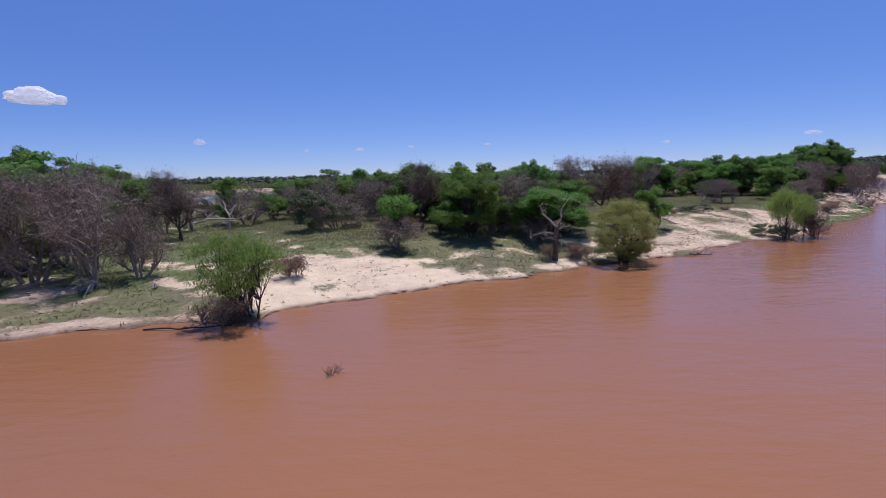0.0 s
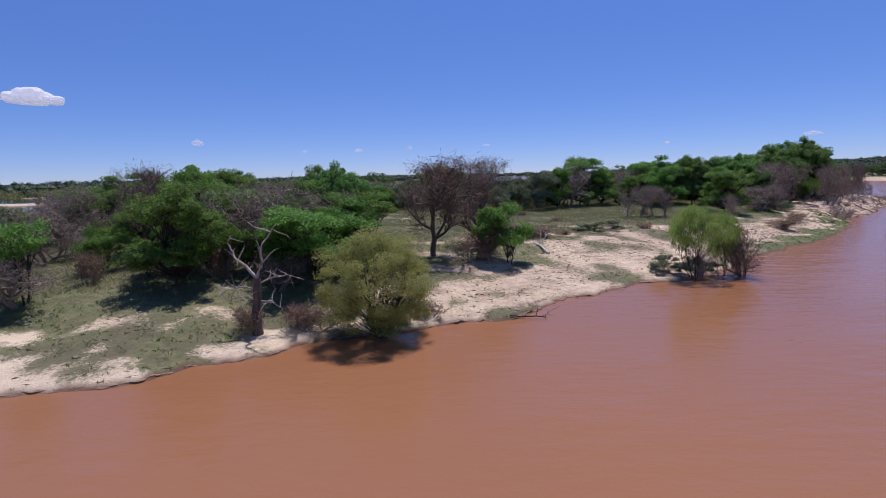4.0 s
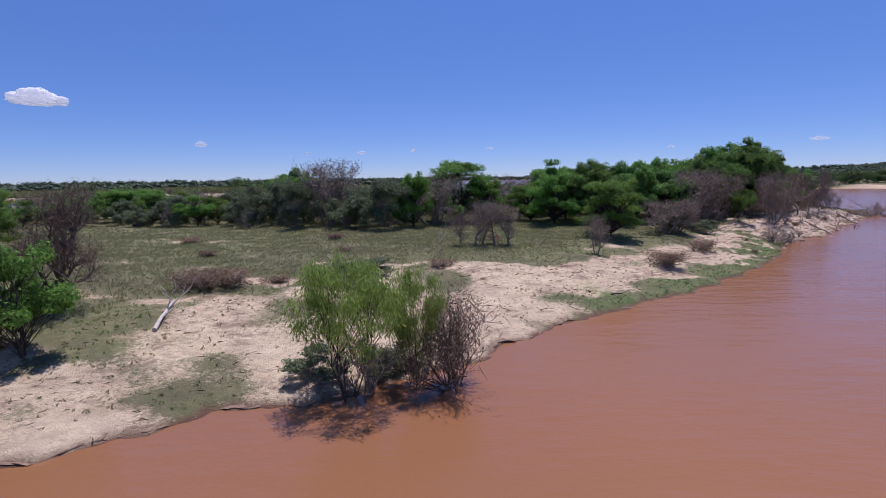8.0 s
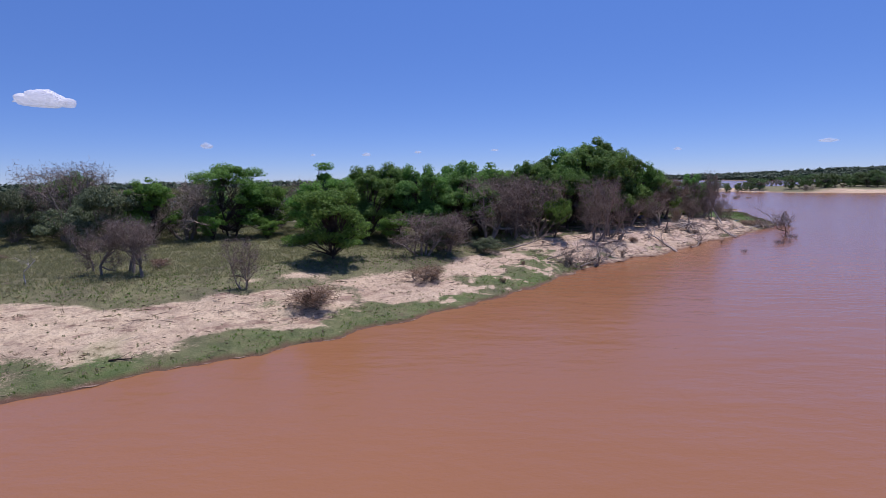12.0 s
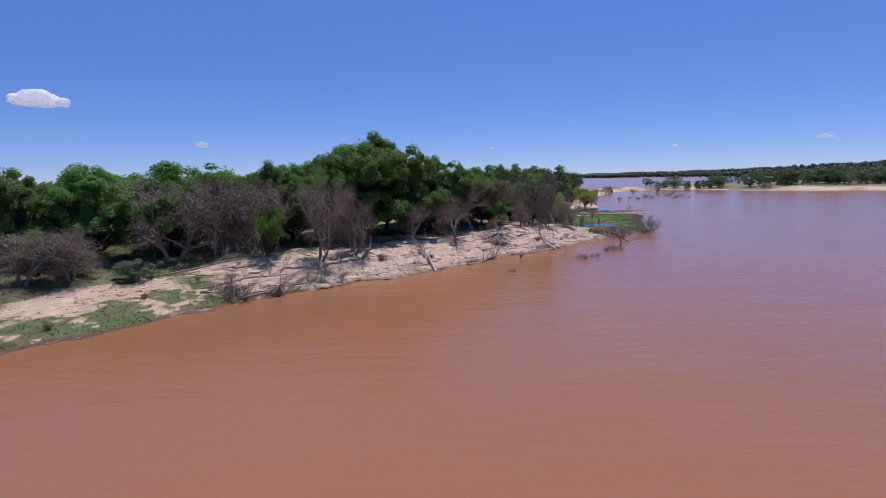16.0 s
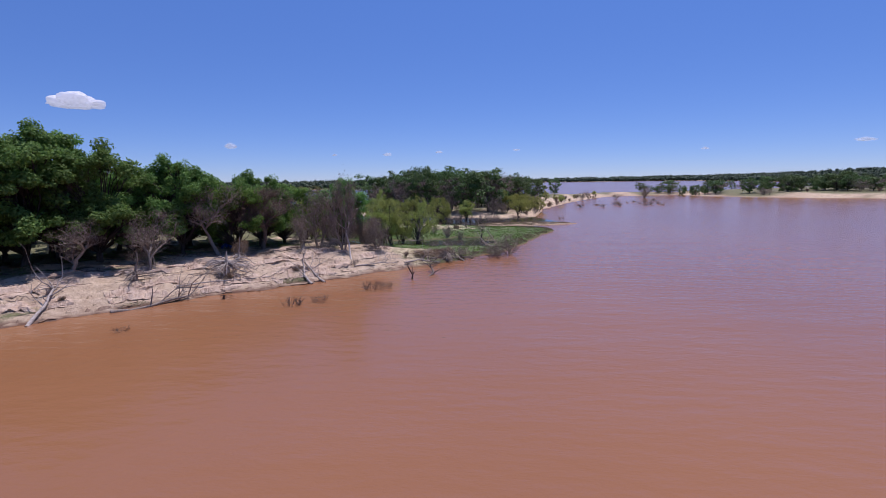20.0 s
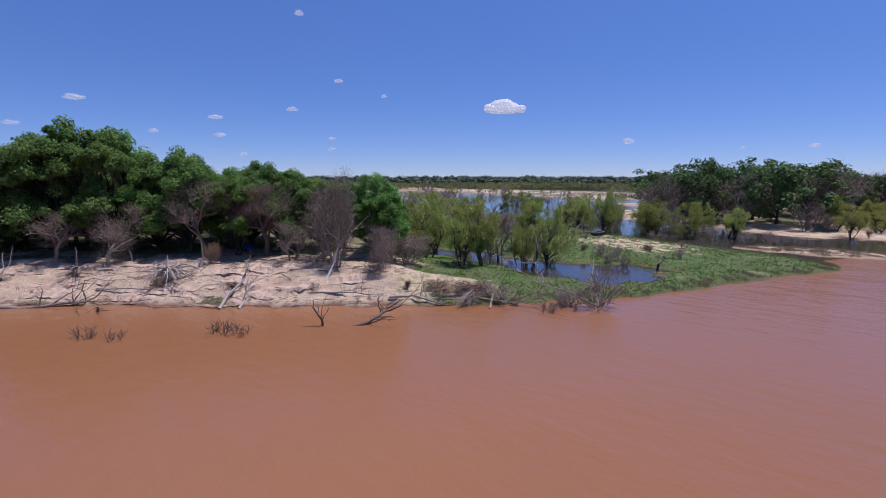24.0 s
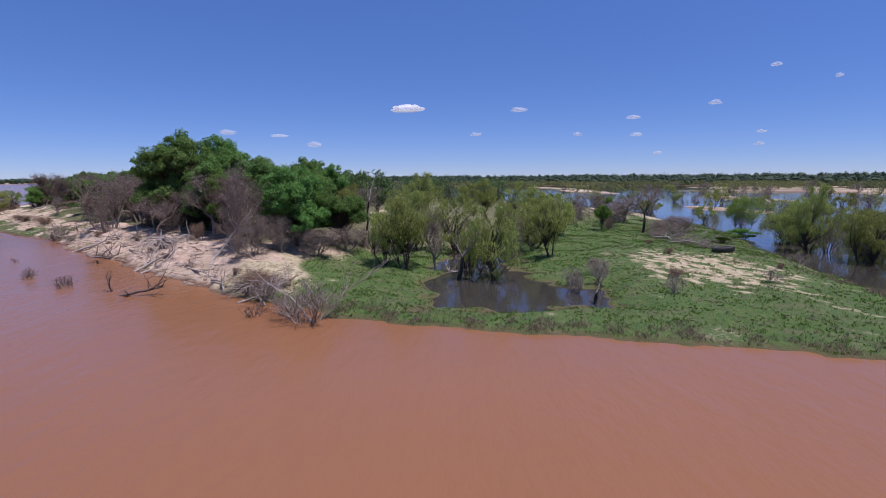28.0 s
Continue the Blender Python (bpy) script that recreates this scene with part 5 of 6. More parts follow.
def snag(x, y, h, label, material, arms, seed, lean=(0, 0), thick=0.2):
    """A standing dead tree: trunk, and each arm as a part."""
    rng = R(seed)
    root = tagged(new("dead_snag"), label, "dead tree")
    root.location = (x, y, ground_z(x, y))
    s = Shape()
    line = bend((0, 0, -0.3), (lean[0], lean[1], h * 0.5), rng, 0.1, 7)
    s.tube(line, np.linspace(thick * 1.5, thick * 0.7, 7) * rng.uniform(0.85, 1.15, 7), 9)
    part("trunk", s.mesh("trunk", BARK if material is not WHITE_WOOD else material, True), root)
    for k in range(arms):
        a = (2.1 * k if k < 3 else 2 * np.pi * k / arms) + 0.3 + rng.normal(0, 0.2)
        start = line[6] if k < 3 else line[rng.randint(3, 6)]
        reach = h * (0.28 if k < 3 else 0.32) * rng.uniform(0.7, 1.3)
        end = start + np.array([math.cos(a) * reach, math.sin(a) * reach, h * (0.48 if k < 3 else 0.05) * rng.uniform(0.7, 1.05)])
        b = Shape()
        arm = bend(start, end, rng, 0.22, 7, 0.06)
        b.tube(arm, np.linspace(thick * 0.55, thick * 0.12, 7), 6)
        limb = part("limb", b.mesh("limb", material, True), root)
        for _ in range(4):
            q, w = arm[rng.randint(2, 7)], Shape()
            w.tube(bend(q, q + rng.normal(0, 0.4, 3) * reach + np.array([0, 0, 0.15]), rng, 0.2, 5), np.linspace(thick * 0.2, thick * 0.04, 5), 4)
            part("twig", w.mesh("twig", material, True), limb)


def forked_snag(x, y):
    """A dark leaning trunk that forks into two long bleached arms."""
    rng = R(3)
    root = tagged(new("dead_snag"), "dead tree with a dark trunk and two pale crooked arms", "dead tree")
    root.location = (x, y, ground_z(x, y))
    s = Shape()
    line = bend((0, 0, -0.3), (0.12, 0.05, 2.35), rng, 0.06, 7)
    s.tube(line, np.array([0.3, 0.22, 0.19, 0.18, 0.17, 0.17, 0.15]), 10)
    part("trunk", s.mesh("trunk", BROWN_BARK, True), root)
    arms = (((0, 0, 0), (-0.45, 0.1, 0.5), (-0.95, 0.15, 0.95), (-1.15, 0.1, 1.5), (-1.0, 0.1, 1.8)),
            ((0, 0, 0), (0.3, -0.1, 0.55), (0.28, -0.1, 1.1), (0.6, -0.15, 1.7), (0.95, -0.2, 2.2)),
            ((0, 0, -0.3), (0.5, 0.3, -0.05), (1.1, 0.5, 0.05), (1.6, 0.6, -0.2)), ((0, 0, -0.6), (-0.6, 0.2, -0.4), (-1.3, 0.4, -0.5), (-1.9, 0.5, -0.9)),
            ((0, 0, -0.9), (-0.5, -0.3, -0.7), (-1.1, -0.5, -0.8)), ((0, 0, -1.0), (0.5, 0.2, -1.0), (0.9, 0.3, -1.4)))
    for k, pts in enumerate(arms):
        pts = np.array(pts) + line[6]
        path = np.concatenate([bend(p, q, rng, 0.2, 5)[:-1] for p, q in zip(pts[:-1], pts[1:])] + [pts[-1:]])
        b = Shape()
        b.tube(path, np.linspace(0.07 if k < 2 else 0.035, 0.016 if k < 2 else 0.008, len(path)) * rng.uniform(0.8, 1.2, len(path)), 7)
        limb = part("limb", b.mesh("limb", GREY_WOOD, True), root)
        for _ in range(9):
            q, w = path[rng.randint(3, len(path))], Shape()
            w.tube(bend(q, q + rng.normal(0, 0.4, 3) + np.array([0, 0, 0.1]), rng, 0.2, 5), np.linspace(0.018, 0.004, 5), 4)
            part("twig", w.mesh("twig", GREY_WOOD, True), limb)


forked_snag(7.2, 38.0)
snag(-22.6, 53.7, 2.7, "bleached white twisted dead tree", WHITE_WOOD, 6, 4, (0.3, 0), 0.17)
snag(-28.0, 56.0, 2.2, "bleached white twisted dead tree", WHITE_WOOD, 3, 5, (0.3, 0.2), 0.14)
log_thing("fallen_branch", "bleached white trunk lying across the brush", [on(-27.0, 55.0, 0.5), on(-24.6, 54.2, 1.1), on(-21.6, 53.0, 1.2)], 0.12, WHITE_WOOD, 8, 45, category="dead trunk")
snag(94.2, 128.8, 4.0, "dead trunk with broken arms among the willows", DEAD_WOOD, 5, 6, (0.4, 0.2), 0.13)
snag(90.2, 129.6, 3.2, "dead trunk with broken arms among the willows", DEAD_WOOD, 4, 7, (-0.3, 0.2), 0.12)
snag(80.0, 121.5, 5.4, "tall bleached dead trunk above the willows", GREY_WOOD, 2, 8, (0.9, 0.3), 0.07)
snag(101.6, 135.4, 1.3, "short split stump in the pool's edge", DEAD_WOOD, 2, 9, (0.1, 0), 0.1)
snag(72.0, 150.6, 4.0, "crooked dark dead tree by the backwater", BARK, 5, 10, (0.3, 0), 0.12)
snag(97.6, 165.4, 3.4, "dark leafless tree on the flooded bank", BARK, 5, 11, (0.5, 0.2), 0.1)


def tyre(x, y):
    """A worn tractor tyre lying flat, with tread blocks."""
    root = tagged(new("tractor_tyre"), "worn black tractor tyre lying on sandy grass", "tyre")
    root.location = (x, y, ground_z(x, y) + 0.2)
    root.rotation_euler = (radians(6), radians(-5), 0)
    prof = [(0.42, -0.12), (0.5, -0.2), (0.66, -0.22), (0.76, -0.17), (0.79, 0.0), (0.76, 0.17), (0.66, 0.22), (0.5, 0.2), (0.42, 0.12), (0.46, 0.0)]
    s, n = Shape(), 40
    v = [(r * math.cos(2 * math.pi * k / n), r * math.sin(2 * math.pi * k / n), z) for k in range(n) for r, z in prof]
    m = len(prof)
    s.add(v, [[k * m + j, ((k + 1) % n) * m + j, ((k + 1) % n) * m + (j + 1) % m, k * m + (j + 1) % m] for k in range(n) for j in range(m)])
    part("carcass", s.mesh("carcass", RUBBER, True), root)
    b = bmesh.new()
    bmesh.ops.create_cube(b, size=1)
    bv, bf = np.array([q.co for q in b.verts]), [[q.index for q in f.verts] for f in b.faces]
    b.free()
    lug = Shape()
    lug.add(bv * np.array([0.05, 0.06, 0.16]), bf)
    data = lug.mesh("tread_block", RUBBER)
    for k in range(44):
        a = 2 * math.pi * k / 44
        ob = part("tread_block", data, root)
        ob.matrix_local = pose(0.79 * math.cos(a), 0.79 * math.sin(a), 0.085 * (1 if k % 2 else -1), 0, 0, math.degrees(a)) @ pose(0, 0, 0, 25 if k % 2 else -25, 0, 0)


def rubber():
    n = Nodes("rubber")
    f = n.noise(6, 4, 0.6)
    return n.done(n.add("ShaderNodeBsdfPrincipled", Base_Color=n.ramp(f, [(0.3, (0.02, 0.019, 0.018)), (0.7, (0.07, 0.062, 0.055))]), Roughness=0.75).outputs[0])


def plastic_sheet():
    n = Nodes("blue_plastic")
    f = n.noise(3, 3, 0.5)
    return n.done(n.add("ShaderNodeBsdfPrincipled", Base_Color=n.ramp(f, [(0.3, (0.03, 0.1, 0.42)), (0.7, (0.06, 0.17, 0.6))]), Roughness=0.4).outputs[0])


RUBBER, TARP = rubber(), plastic_sheet()
tyre(88.4, 150.0)


def tarp(x, y):
    """A crumpled scrap of sheeting caught in the brush."""
    n = 13
    g = np.linspace(-0.5, 0.5, n)
    X, Y = np.meshgrid(g, g)
    Z = 0.55 * np.exp(-(X ** 2 + Y ** 2) * 5) + 0.09 * np.sin(X * 17 + 2 * Y) * np.cos(Y * 13)
    s = Shape()
    i = np.arange(n * n).reshape(n, n)
    top = np.stack([X * 1.0 + 0.08 * np.sin(Y * 9), Y * 0.9, Z], -1).reshape(-1, 3)
    f = np.stack([i[:-1, :-1], i[:-1, 1:], i[1:, 1:], i[1:, :-1]], -1).reshape(-1, 4)
    s.add(top, f)
    ob = tagged(new("plastic_sheet", s.mesh("plastic_sheet", TARP, True)), "crumpled blue plastic sheet caught in dry brush", "tarpaulin")
    ob.location = (x, y, ground_z(x, y) + 0.05)


tarp(80.6, 111.6)


# ---- distant woods ----
def far_woods():
    rng = R(5)
    s = Shape()
    blob = bmesh.new()
    bmesh.ops.create_icosphere(blob, subdivisions=1, radius=1)
    bv = np.array([v.co for v in blob.verts])
    bf = np.array([[v.index for v in f.verts] for f in blob.faces])
    blob.free()
    az = np.where(rng.uniform(0, 1, 6600) < 0.3, rng.uniform(15, 65, 6600), rng.uniform(-150, 70, 6600))
    e = rng.uniform(0, 1, 6600) ** 1.7 * np.where(az > 18, 1000, 300) + 6
    a = np.radians(az)
    lo, hi = np.full(6600, 300.0), np.full(6600, 2900.0)
    for _ in range(26):
        mid = (lo + hi) / 2
        over = far_edge(60 + mid * np.sin(a), 120 + mid * np.cos(a))[0] > e
        hi, lo = np.where(over, mid, hi), np.where(over, lo, mid)
    x, y = 60 + hi * np.sin(a), 120 + hi * np.cos(a)
    z = height(x, y)
    for k in range(6600):
        size = rng.uniform(2.2, 4.6) * (1 + hi[k] / 1800)
        v = bv * (1 + rng.normal(0, 0.17, (len(bv), 1))) * np.array([size, size, size * rng.uniform(0.75, 1.15)])
        at = np.array([x[k], y[k], z[k] + size * 0.5])
        s.add(v * 0.66 + at, bf)
        d = rng.normal(0, 1, (58, 3))
        d /= np.linalg.norm(d, axis=1)[:, None]
        s.cards(at + d * size * rng.uniform(0.6, 1.0, (58, 1)) * np.array([1, 1, 0.9]), 0.2 * size, 0.15 * size, d, rng)
    return tagged(new("distant_woods", s.mesh("distant_woods", FAR_LEAF)), "long low line of dark green woods across the water", "woods", kind="stuff")


far_woods()


def flooded_willows():
    """Low pale willows far out in the flooded lowland, too far to tell apart."""
    rng = R(6)
    s = Shape()
    x, y = rng.uniform(-480, 70, 11000), rng.uniform(60, 560, 11000)
    e = far_edge(x, y)[0]
    d = np.hypot(x - 100, y - 120)
    grove = 0.55 * lumps(x, y, 95, 81) + 0.35 * lumps(x, y, 30, 82) + 0.9 * step(-140, -10, e)
    keep = (e < 12) & (d > 130) & (grove > 0.5 - 0.25 * step(-60, 0, e)) & (signed(x, y, SHORE + BACK) < -2) & (signed(x, y, LAND_B) < -4)
    for px, py, far in zip(x[keep], y[keep], d[keep]):
        h = rng.uniform(2.4, 5.2)
        m = 42
        g = rng.normal(0, 1, (m, 3))
        g /= np.linalg.norm(g, axis=1)[:, None]
        c = np.array([px, py, h * 0.6]) + g * np.array([h * 0.5, h * 0.5, h * 0.42]) * rng.uniform(0.5, 1.0, (m, 1))
        s.cards(c, 0.42 + far / 900, 0.16 + far / 1500, g + np.array([0, 0, -0.5]), rng)
        s.tube(bend((px, py, -0.3), (px + rng.normal(0, 0.5), py + rng.normal(0, 0.5), h * 0.6), rng, 0.15, 3), [0.12, 0.09, 0.05], 3)
    return tagged(new("flooded_willows", s.mesh("flooded_willows", FLOOD_LEAF)), "pale green willows standing far out in the flooded lowland", "trees", kind="stuff")


flooded_willows()


# ---- grass, weeds and litter ----
def scatter(name, label, count, seed, box, want, length, width, blades, material, flat=False):
    """Tufts where the plan wants them, joined into one."""
    rng = R(seed)
    x, y = rng.uniform(box[0], box[1], count), rng.uniform(box[2], box[3], count)
    h = height(x, y)
    keep = (h > 0.06) & (rng.uniform(0, 1, count) < want(x, y, h))
    x, y, h = x[keep], y[keep], h[keep]
    s = Shape()
    grow = rng.uniform(0.6, 1.35, len(x))
    for _ in range(blades):
        spot = 0.02 if flat else length * 0.3
        c = np.stack([x + rng.normal(0, length * 0.25, len(x)), y + rng.normal(0, length * 0.25, len(x)), h + spot * grow], -1)
        axis = rng.normal(0, 1, (len(x), 3)) * np.array([1, 1, 0.06]) if flat else np.array([0, 0, 1.0]) + rng.normal(0, 0.25, (len(x), 3))
        s.cards(c, length, width, axis * (6 if flat else 1), rng)
    return tagged(new(name, s.mesh(name, material)), label, "grass" if not flat else "litter", kind="stuff")


NEAR = (-34, 116, 14, 166)


def band(x, y):
    return signed(x, y, SHORE + BACK)


scatter("shore_grass", "short bright green grass along the water", 330000, 31, NEAR,
        lambda x, y, h: np.clip((turf(x, y, h) - 0.45) * 1.6, 0, 1) * (1 - step(9, 16, band(x, y)) * (1 - step(205, 212, x + y))) * 0.6, 0.15, 0.03, 4, GRASS_BLADE)
scatter("meadow_grass", "grey-green meadow of rough grass and weeds", 260000, 32, (-34, 60, 40, 110),
        lambda x, y, h: np.clip(turf(x, y, h) - 0.3, 0, 1) * step(8, 14, band(x, y)) * (1 - step(30, 60, band(x, y)) * 0.6) * 0.8, 0.25, 0.026, 5, MEADOW_BLADE)
scatter("tall_weeds", "tall rank green weeds on the low meadow", 60000, 35, (60, 114, 112, 164),
        lambda x, y, h: np.clip(turf(x, y, h) - 0.5, 0, 1) * step(204, 212, x + y) * np.clip(0.25 + 0.9 * lumps(x, y, 5, 45), 0, 1) * 0.8, 0.2, 0.024, 6, GRASS_BLADE)
scatter("green_weeds", "leafy weeds in patches over the low meadow", 46000, 37, (60, 114, 112, 164),
        lambda x, y, h: np.clip(turf(x, y, h) - 0.3, 0, 1) * step(204, 212, x + y) * np.clip(0.1 + 1.1 * lumps(x, y, 3, 48), 0, 1) * 0.8, 0.12, 0.045, 6, GRASS_BLADE)
scatter("dry_weeds", "dry pale weeds on the sand", 90000, 33, NEAR,
        lambda x, y, h: np.clip(0.35 + 0.9 * lumps(x, y, 6, 41) + 0.6 * lumps(x, y, 2.2, 42), 0, 1) * np.maximum((1 - step(16, 30, band(x, y))) * 0.2, step(206, 212, x + y) * np.maximum(0.6 * (1 - step(2.5, 5, band(x, y))), 1.0 * np.exp(-(((x - 94.5) / 9) ** 2 + ((y - 145.2) / 6.5) ** 2)))), 0.26, 0.028, 5, DRY_BLADE)
scatter("bank_stalks", "dry stalks and rank weeds along the edge of the low meadow", 90000, 39, (96, 116, 116, 164),
        lambda x, y, h: np.clip(0.3 + 0.9 * lumps(x, y, 2.4, 51), 0, 1) * (1 - step(0.7, 2.2, band(x, y))) * step(208, 214, x + y) * 0.8, 0.24, 0.022, 5, DRY_BLADE)
scatter("sand_tufts", "small dull green and brown tufts dotted over the sand", 200000, 38, NEAR,
        lambda x, y, h: np.clip(1.5 * lumps(x, y, 1.4, 49) + 0.9 * lumps(x, y, 7, 50) - 0.35, 0, 1) * step(0.6, 1.6, band(x, y)) * (1 - step(9, 14, band(x, y))) * (0.25 + 0.75 * step(48, 60, x + y)) * (1 - step(150, 160, x + y)), 0.12, 0.032, 6, MEADOW_BLADE)
scatter("twig_litter", "dark twigs and flood litter strewn over the sand", 170000, 34, NEAR,
        lambda x, y, h: np.clip(0.32 + 0.9 * lumps(x, y, 5, 43) + 0.5 * lumps(x, y, 1.8, 44), 0, 1) * (1 - step(14, 22, band(x, y))) * 0.6, 0.3, 0.035, 2, LITTER, True)


scatter("washed_twigs", "long bleached twigs washed up on the eroded bank", 70000, 36, (36, 104, 54, 122),
        lambda x, y, h: np.clip(0.15 + 1.0 * lumps(x, y, 4, 46) + 0.5 * lumps(x, y, 1.5, 47), 0, 1) * (1 - step(6, 11, band(x, y))) * (0.5 * step(102, 116, x + y) * step(2, 3.5, band(x, y)) + 0.9 * step(140, 150, x + y)) * (1 - step(208, 214, x + y)) * 0.5, 0.9, 0.035, 2, DEAD_TWIG, True)


# ---- the undercut edge of the bank ----
def bank_edge():
    pts = np.array(SHORE[3:], float)
    seg = np.hypot(*np.diff(pts, axis=0).T)
    u = np.concatenate([[0], np.cumsum(seg)])
    t = np.arange(0, u[-1], 0.22)
    px, py = np.interp(t, u, pts[:, 0]), np.interp(t, u, pts[:, 1])
    dx, dy = np.gradient(px), np.gradient(py)
    ln = np.hypot(dx, dy)
    nx, ny = -dy / ln, dx / ln
    k = np.ones(9) / 9
    nx, ny = np.convolve(nx, k, "same"), np.convolve(ny, k, "same")
    ln = np.hypot(nx, ny)
    nx, ny = nx / ln, ny / ln
    lo, hi = np.full(len(t), -2.5), np.full(len(t), 3.0)
    for _ in range(18):
        m = (lo + hi) / 2
        over = height(px + nx * m, py + ny * m) > 0.05
        hi, lo = np.where(over, m, hi), np.where(over, lo, m)
    rng = R(9)
    off = hi + 0.05 * rng.normal(0, 1, len(t))
    rise = (0.5 + 0.5 * step(12, 20, px + py)) * (1 - 0.55 * step(96, 104, px + py) * (1 - step(146, 154, px + py))) * np.clip(0.05 + 0.045 * lumps(px, py, 3.5, 51) + 0.02 * rng.normal(0, 1, len(t)), 0.012, 0.14)
    keep = px + py < 214
    px, py, nx, ny, off, rise, t = (q[keep] for q in (px, py, nx, ny, off, rise, t))
    rows = []
    for d, z in ((-0.02, -0.12), (0.06, 0.3), (-0.05, 0.75), (-0.03, 1.0), (0.12, 1.05), (0.5, 0.6)):
        o = off + d + (0.03 * rng.normal(0, 1, len(t)) if 0 <= z < 1.05 else 0)
        zz = rise * z if z > 0 else np.full(len(t), z)
        if d == 0.5:
            zz = height(px + nx * o, py + ny * o) - 0.03
        rows.append(np.stack([px + nx * o, py + ny * o, zz], -1))
    v = np.stack(rows, 1)
    n, m = len(t), len(rows)
    i = np.arange(n * m).reshape(n, m)
    f = np.stack([i[:-1, :-1], i[1:, :-1], i[1:, 1:], i[:-1, 1:]], -1).reshape(-1, 4)
    s = Shape()
    s.add(v.reshape(-1, 3), f)
    return tagged(new("ground_edge", s.mesh("ground_edge", EDGE)), "crumbling undercut edge of wet sand at the waterline", "bank", kind="structure")


bank_edge()


def bank_ledges():
    """Broken shelves of soil along the eroded bank, undercut like low steps."""
    pts = np.array(SHORE[3:], float)
    seg = np.hypot(*np.diff(pts, axis=0).T)
    u = np.concatenate([[0], np.cumsum(seg)])
    t = np.arange(0, u[-1], 0.16)
    px, py = np.interp(t, u, pts[:, 0]), np.interp(t, u, pts[:, 1])
    k = np.ones(25) / 25
    dx, dy = np.convolve(np.gradient(px), k, "same"), np.convolve(np.gradient(py), k, "same")
    ln = np.hypot(dx, dy)
    nx, ny = -dy / ln, dx / ln
    rng = R(19)
    for level in range(7):
        s = Shape()
        off = 0.75 + 0.95 * level + 0.4 * lumps(px, py, 9, 90 + level) + 0.1 * lumps(px, py, 1.6, 100 + level) + 0.05 * rng.normal(0, 1, len(t))
        rise = 0.15 * np.clip(0.3 + 0.9 * lumps(px, py, 9, 110 + level), 0, 1) * (0.85 + 0.3 * rng.uniform(0, 1, len(t)))
        where = np.maximum(step(148, 154, px + py) * (1 - step(205, 209, px + py)), 0.5 * (1 - step(2, 8, px + py)) * (level > 2) * (level < 6))
        rise = rise * where * np.clip(0.6 + 0.8 * lumps(px, py, 3.6, 120 + level), 0, 1)
        rows = []
        for d, z in ((0.05, -0.3), (0.04, 0.1), (0.01, 0.5), (-0.03, 0.85), (-0.01, 1.0), (0.12, 1.0), (0.4, 0.95), (0.75, 0.6), (1.15, -0.1)):
            o = off + d + 0.02 * rng.normal(0, 1, len(t))
            rows.append(np.stack([px + nx * o, py + ny * o, height(px + nx * o, py + ny * o) - 0.02 + rise * z], -1))
        v = np.stack(rows, 1)
        i = np.arange(v.shape[0] * v.shape[1]).reshape(v.shape[:2])
        ok = (rise[:-1] > 0.03) | (rise[1:] > 0.03)
        f = np.stack([i[:-1, :-1], i[1:, :-1], i[1:, 1:], i[:-1, 1:]], -1)[ok].reshape(-1, 4)
        s.add(v.reshape(-1, 3), f)
        tagged(new("ground_ledge", s.mesh("ground_ledge", SOIL)), "crumbling shelf of reddish soil along the eroded bank", "bank", kind="structure")


bank_ledges()


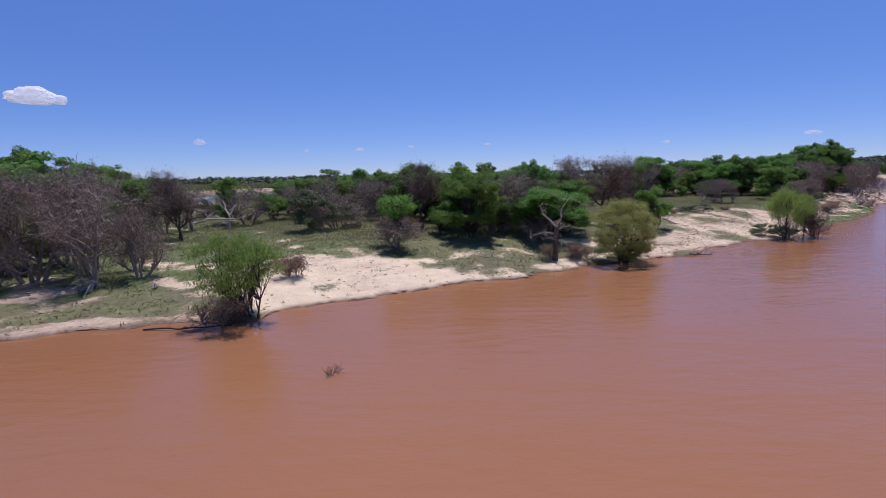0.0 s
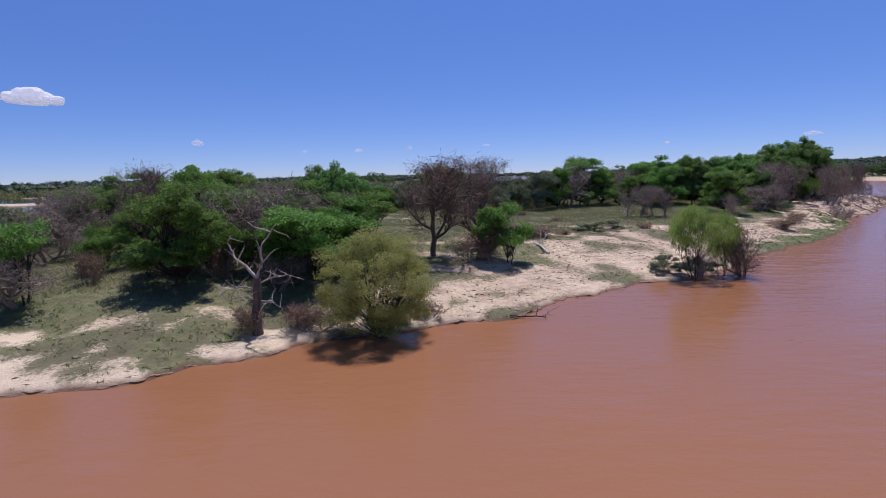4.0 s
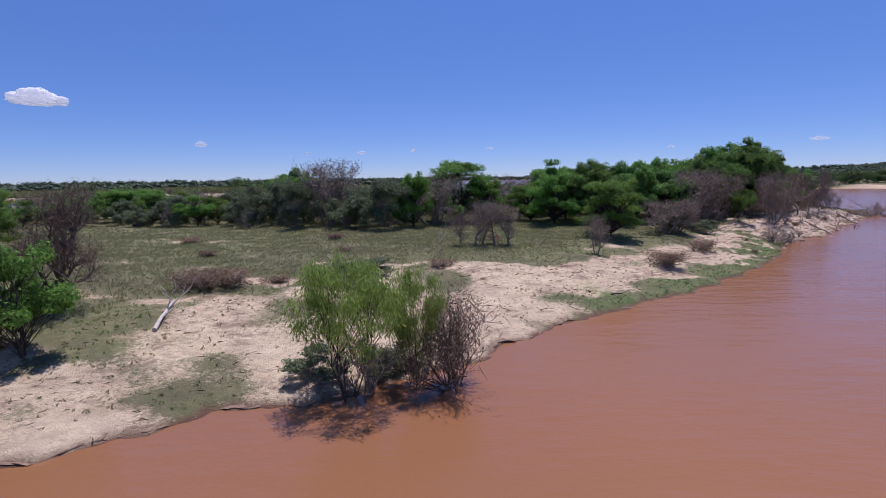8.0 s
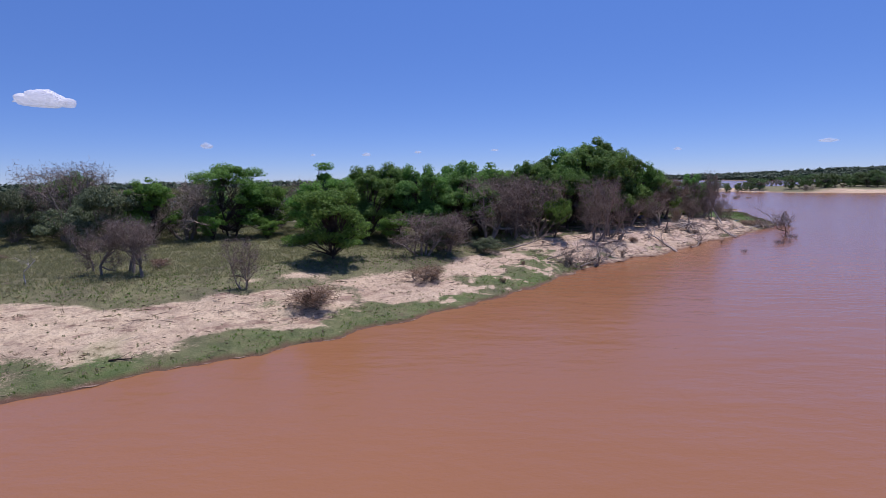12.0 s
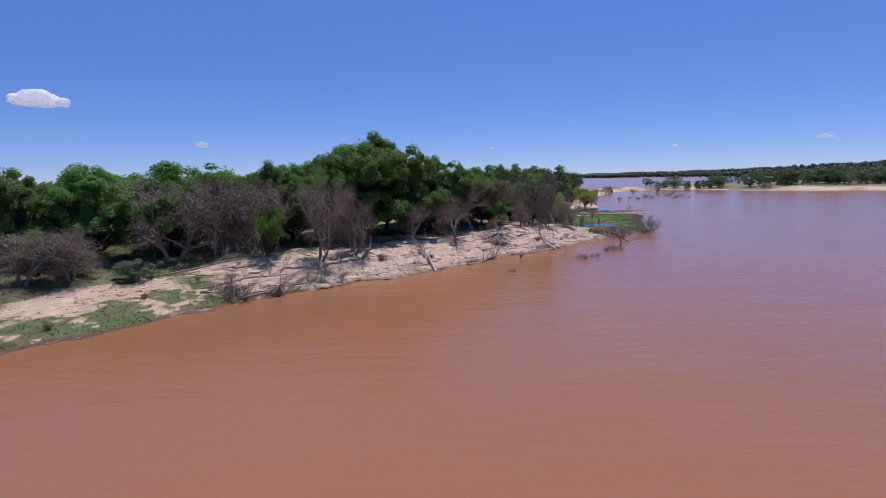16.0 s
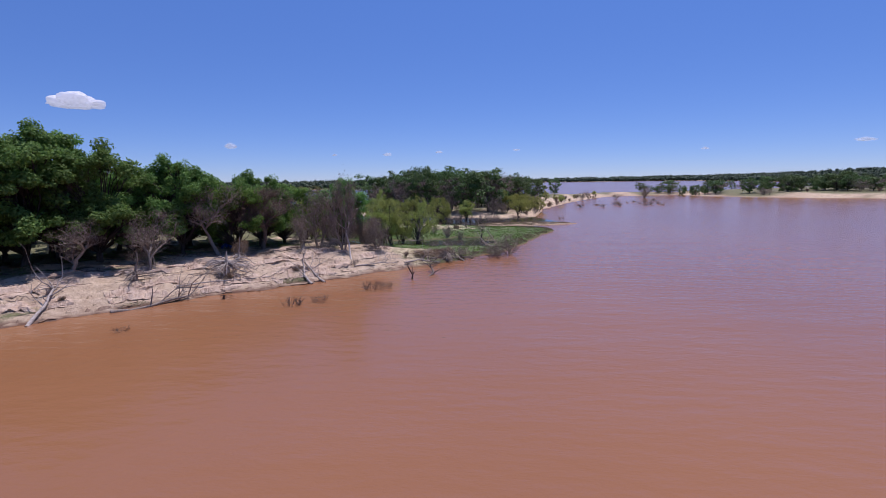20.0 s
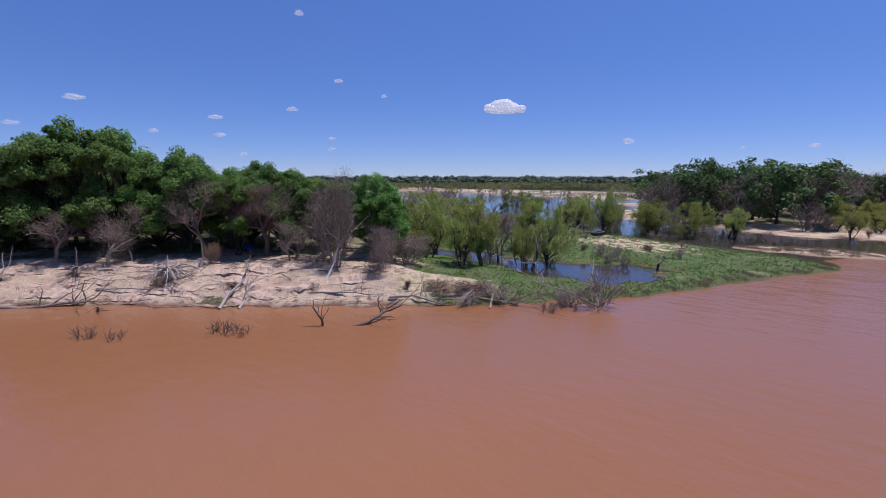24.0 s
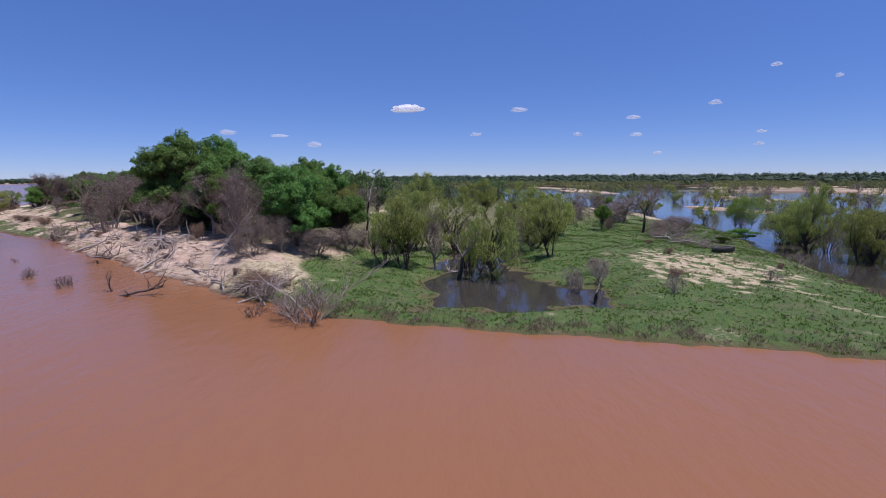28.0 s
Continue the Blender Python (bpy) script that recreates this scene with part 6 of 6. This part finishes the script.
# ---- clouds ----
def cloud(az, el, wide, tall, seed, far=4600.0):
    """A fair-weather cloud of many small puffs, flat below."""
    a, e = radians(az), radians(el)
    w, h = far * radians(wide) * 0.8, far * radians(tall) * 0.66
    at = Vector((60 + far * math.cos(e) * math.sin(a), 50 + far * math.cos(e) * math.cos(a), 7 + far * math.sin(e)))
    blob = bmesh.new()
    bmesh.ops.create_icosphere(blob, subdivisions=5 if wide > 3 else 4, radius=1)
    dirs = np.array([q.co.normalized() for q in blob.verts])
    faces = [[q.index for q in f.verts] for f in blob.faces]
    blob.free()
    rng = R(400 + seed)
    x0 = rng.uniform(-0.8, 0.8, 26)
    size = rng.uniform(0.16, 0.36, 26) * (1.1 - 0.7 * np.abs(x0))
    size[0], x0[0] = 0.42, 0.0
    mid = np.stack([x0, rng.uniform(-0.4, 0.4, 26), rng.uniform(-0.04, 0.4, 26) * (1 - np.abs(x0) ** 2) + rng.normal(0, 0.03, 26)], -1)
    mid[0] = 0
    along = np.array([math.cos(a), -math.sin(a), 0]) * w * 0.5
    back, rise = np.array([math.sin(a), math.cos(a), 0]) * w * 0.3, np.array([0, 0, h * 0.9])
    s = Shape()
    for shell, grow in enumerate((0.82, 0.92, 1.02)):
        b = dirs @ mid.T
        inside = (size * (0.85 + 0.2 * shell)) ** 2 - (mid ** 2).sum(1) + b ** 2
        r = np.where(inside > 0, b + np.sqrt(np.maximum(inside, 0)), 0).max(1) * grow
        rough = np.array([noise.noise(Vector(q) * 7 + Vector((seed, shell, 0))) + 0.5 * noise.noise(Vector(q) * 16) for q in dirs])
        p = dirs * (r * (1 + 0.09 * rough))[:, None]
        p[:, 2] = np.maximum(p[:, 2], -0.16 - 0.04 * shell + 0.03 * rough)
        s.add(p[:, :1] * along + p[:, 1:2] * back + p[:, 2:] * rise, faces)
    ob = tagged(new("cloud", s.mesh("cloud", CLOUD if wide > 4 else THIN_CLOUD, True)), "small white fair-weather cloud", "cloud", group="clouds in the sky")
    ob.location = at


SKY_CLOUDS = [(-37.6, 7.05, 5.7, 2.3), (-25.1, 3.6, 1.8, 0.9), (-9.5, 2.8, 1.3, 0.6), (-15, 2.8, 0.7, 0.4), (-4.1, 3.0, 1.0, 0.45), (4, 3.1, 1.1, 0.3),
              (-89.9, 7.2, 4.6, 1.3), (-78.1, 7.0, 2.5, 0.9), (-82.6, 4.6, 1.6, 0.7), (-72.1, 4.4, 1.2, 0.6), (-66.7, 5.9, 1.8, 0.7), (-66.4, 4.2, 1.7, 0.7)]
MORE_CLOUDS = [(-59.4, 6.9, 1.7, 0.7), (-64.3, 2.4, 1.2, 0.5), (-58.4, 15.9, 1.2, 0.9), (-54.7, 9.8, 1.3, 0.6), (-50.1, 8.4, 0.85, 0.6), (-55.5, 4.1, 1.1, 0.5),
               (-55.6, 3.0, 1.2, 0.5), (-108.1, 4.6, 2.3, 0.8), (-103.2, 4.4, 2.5, 0.6), (-99.7, 3.5, 2.2, 1.0), (22, 2.7, 1.0, 0.4), (34, 2.9, 2.0, 0.6), (40, 2.8, 1.6, 0.5)]
for k, c in enumerate(SKY_CLOUDS + MORE_CLOUDS):
    cloud(*c, k + 1)
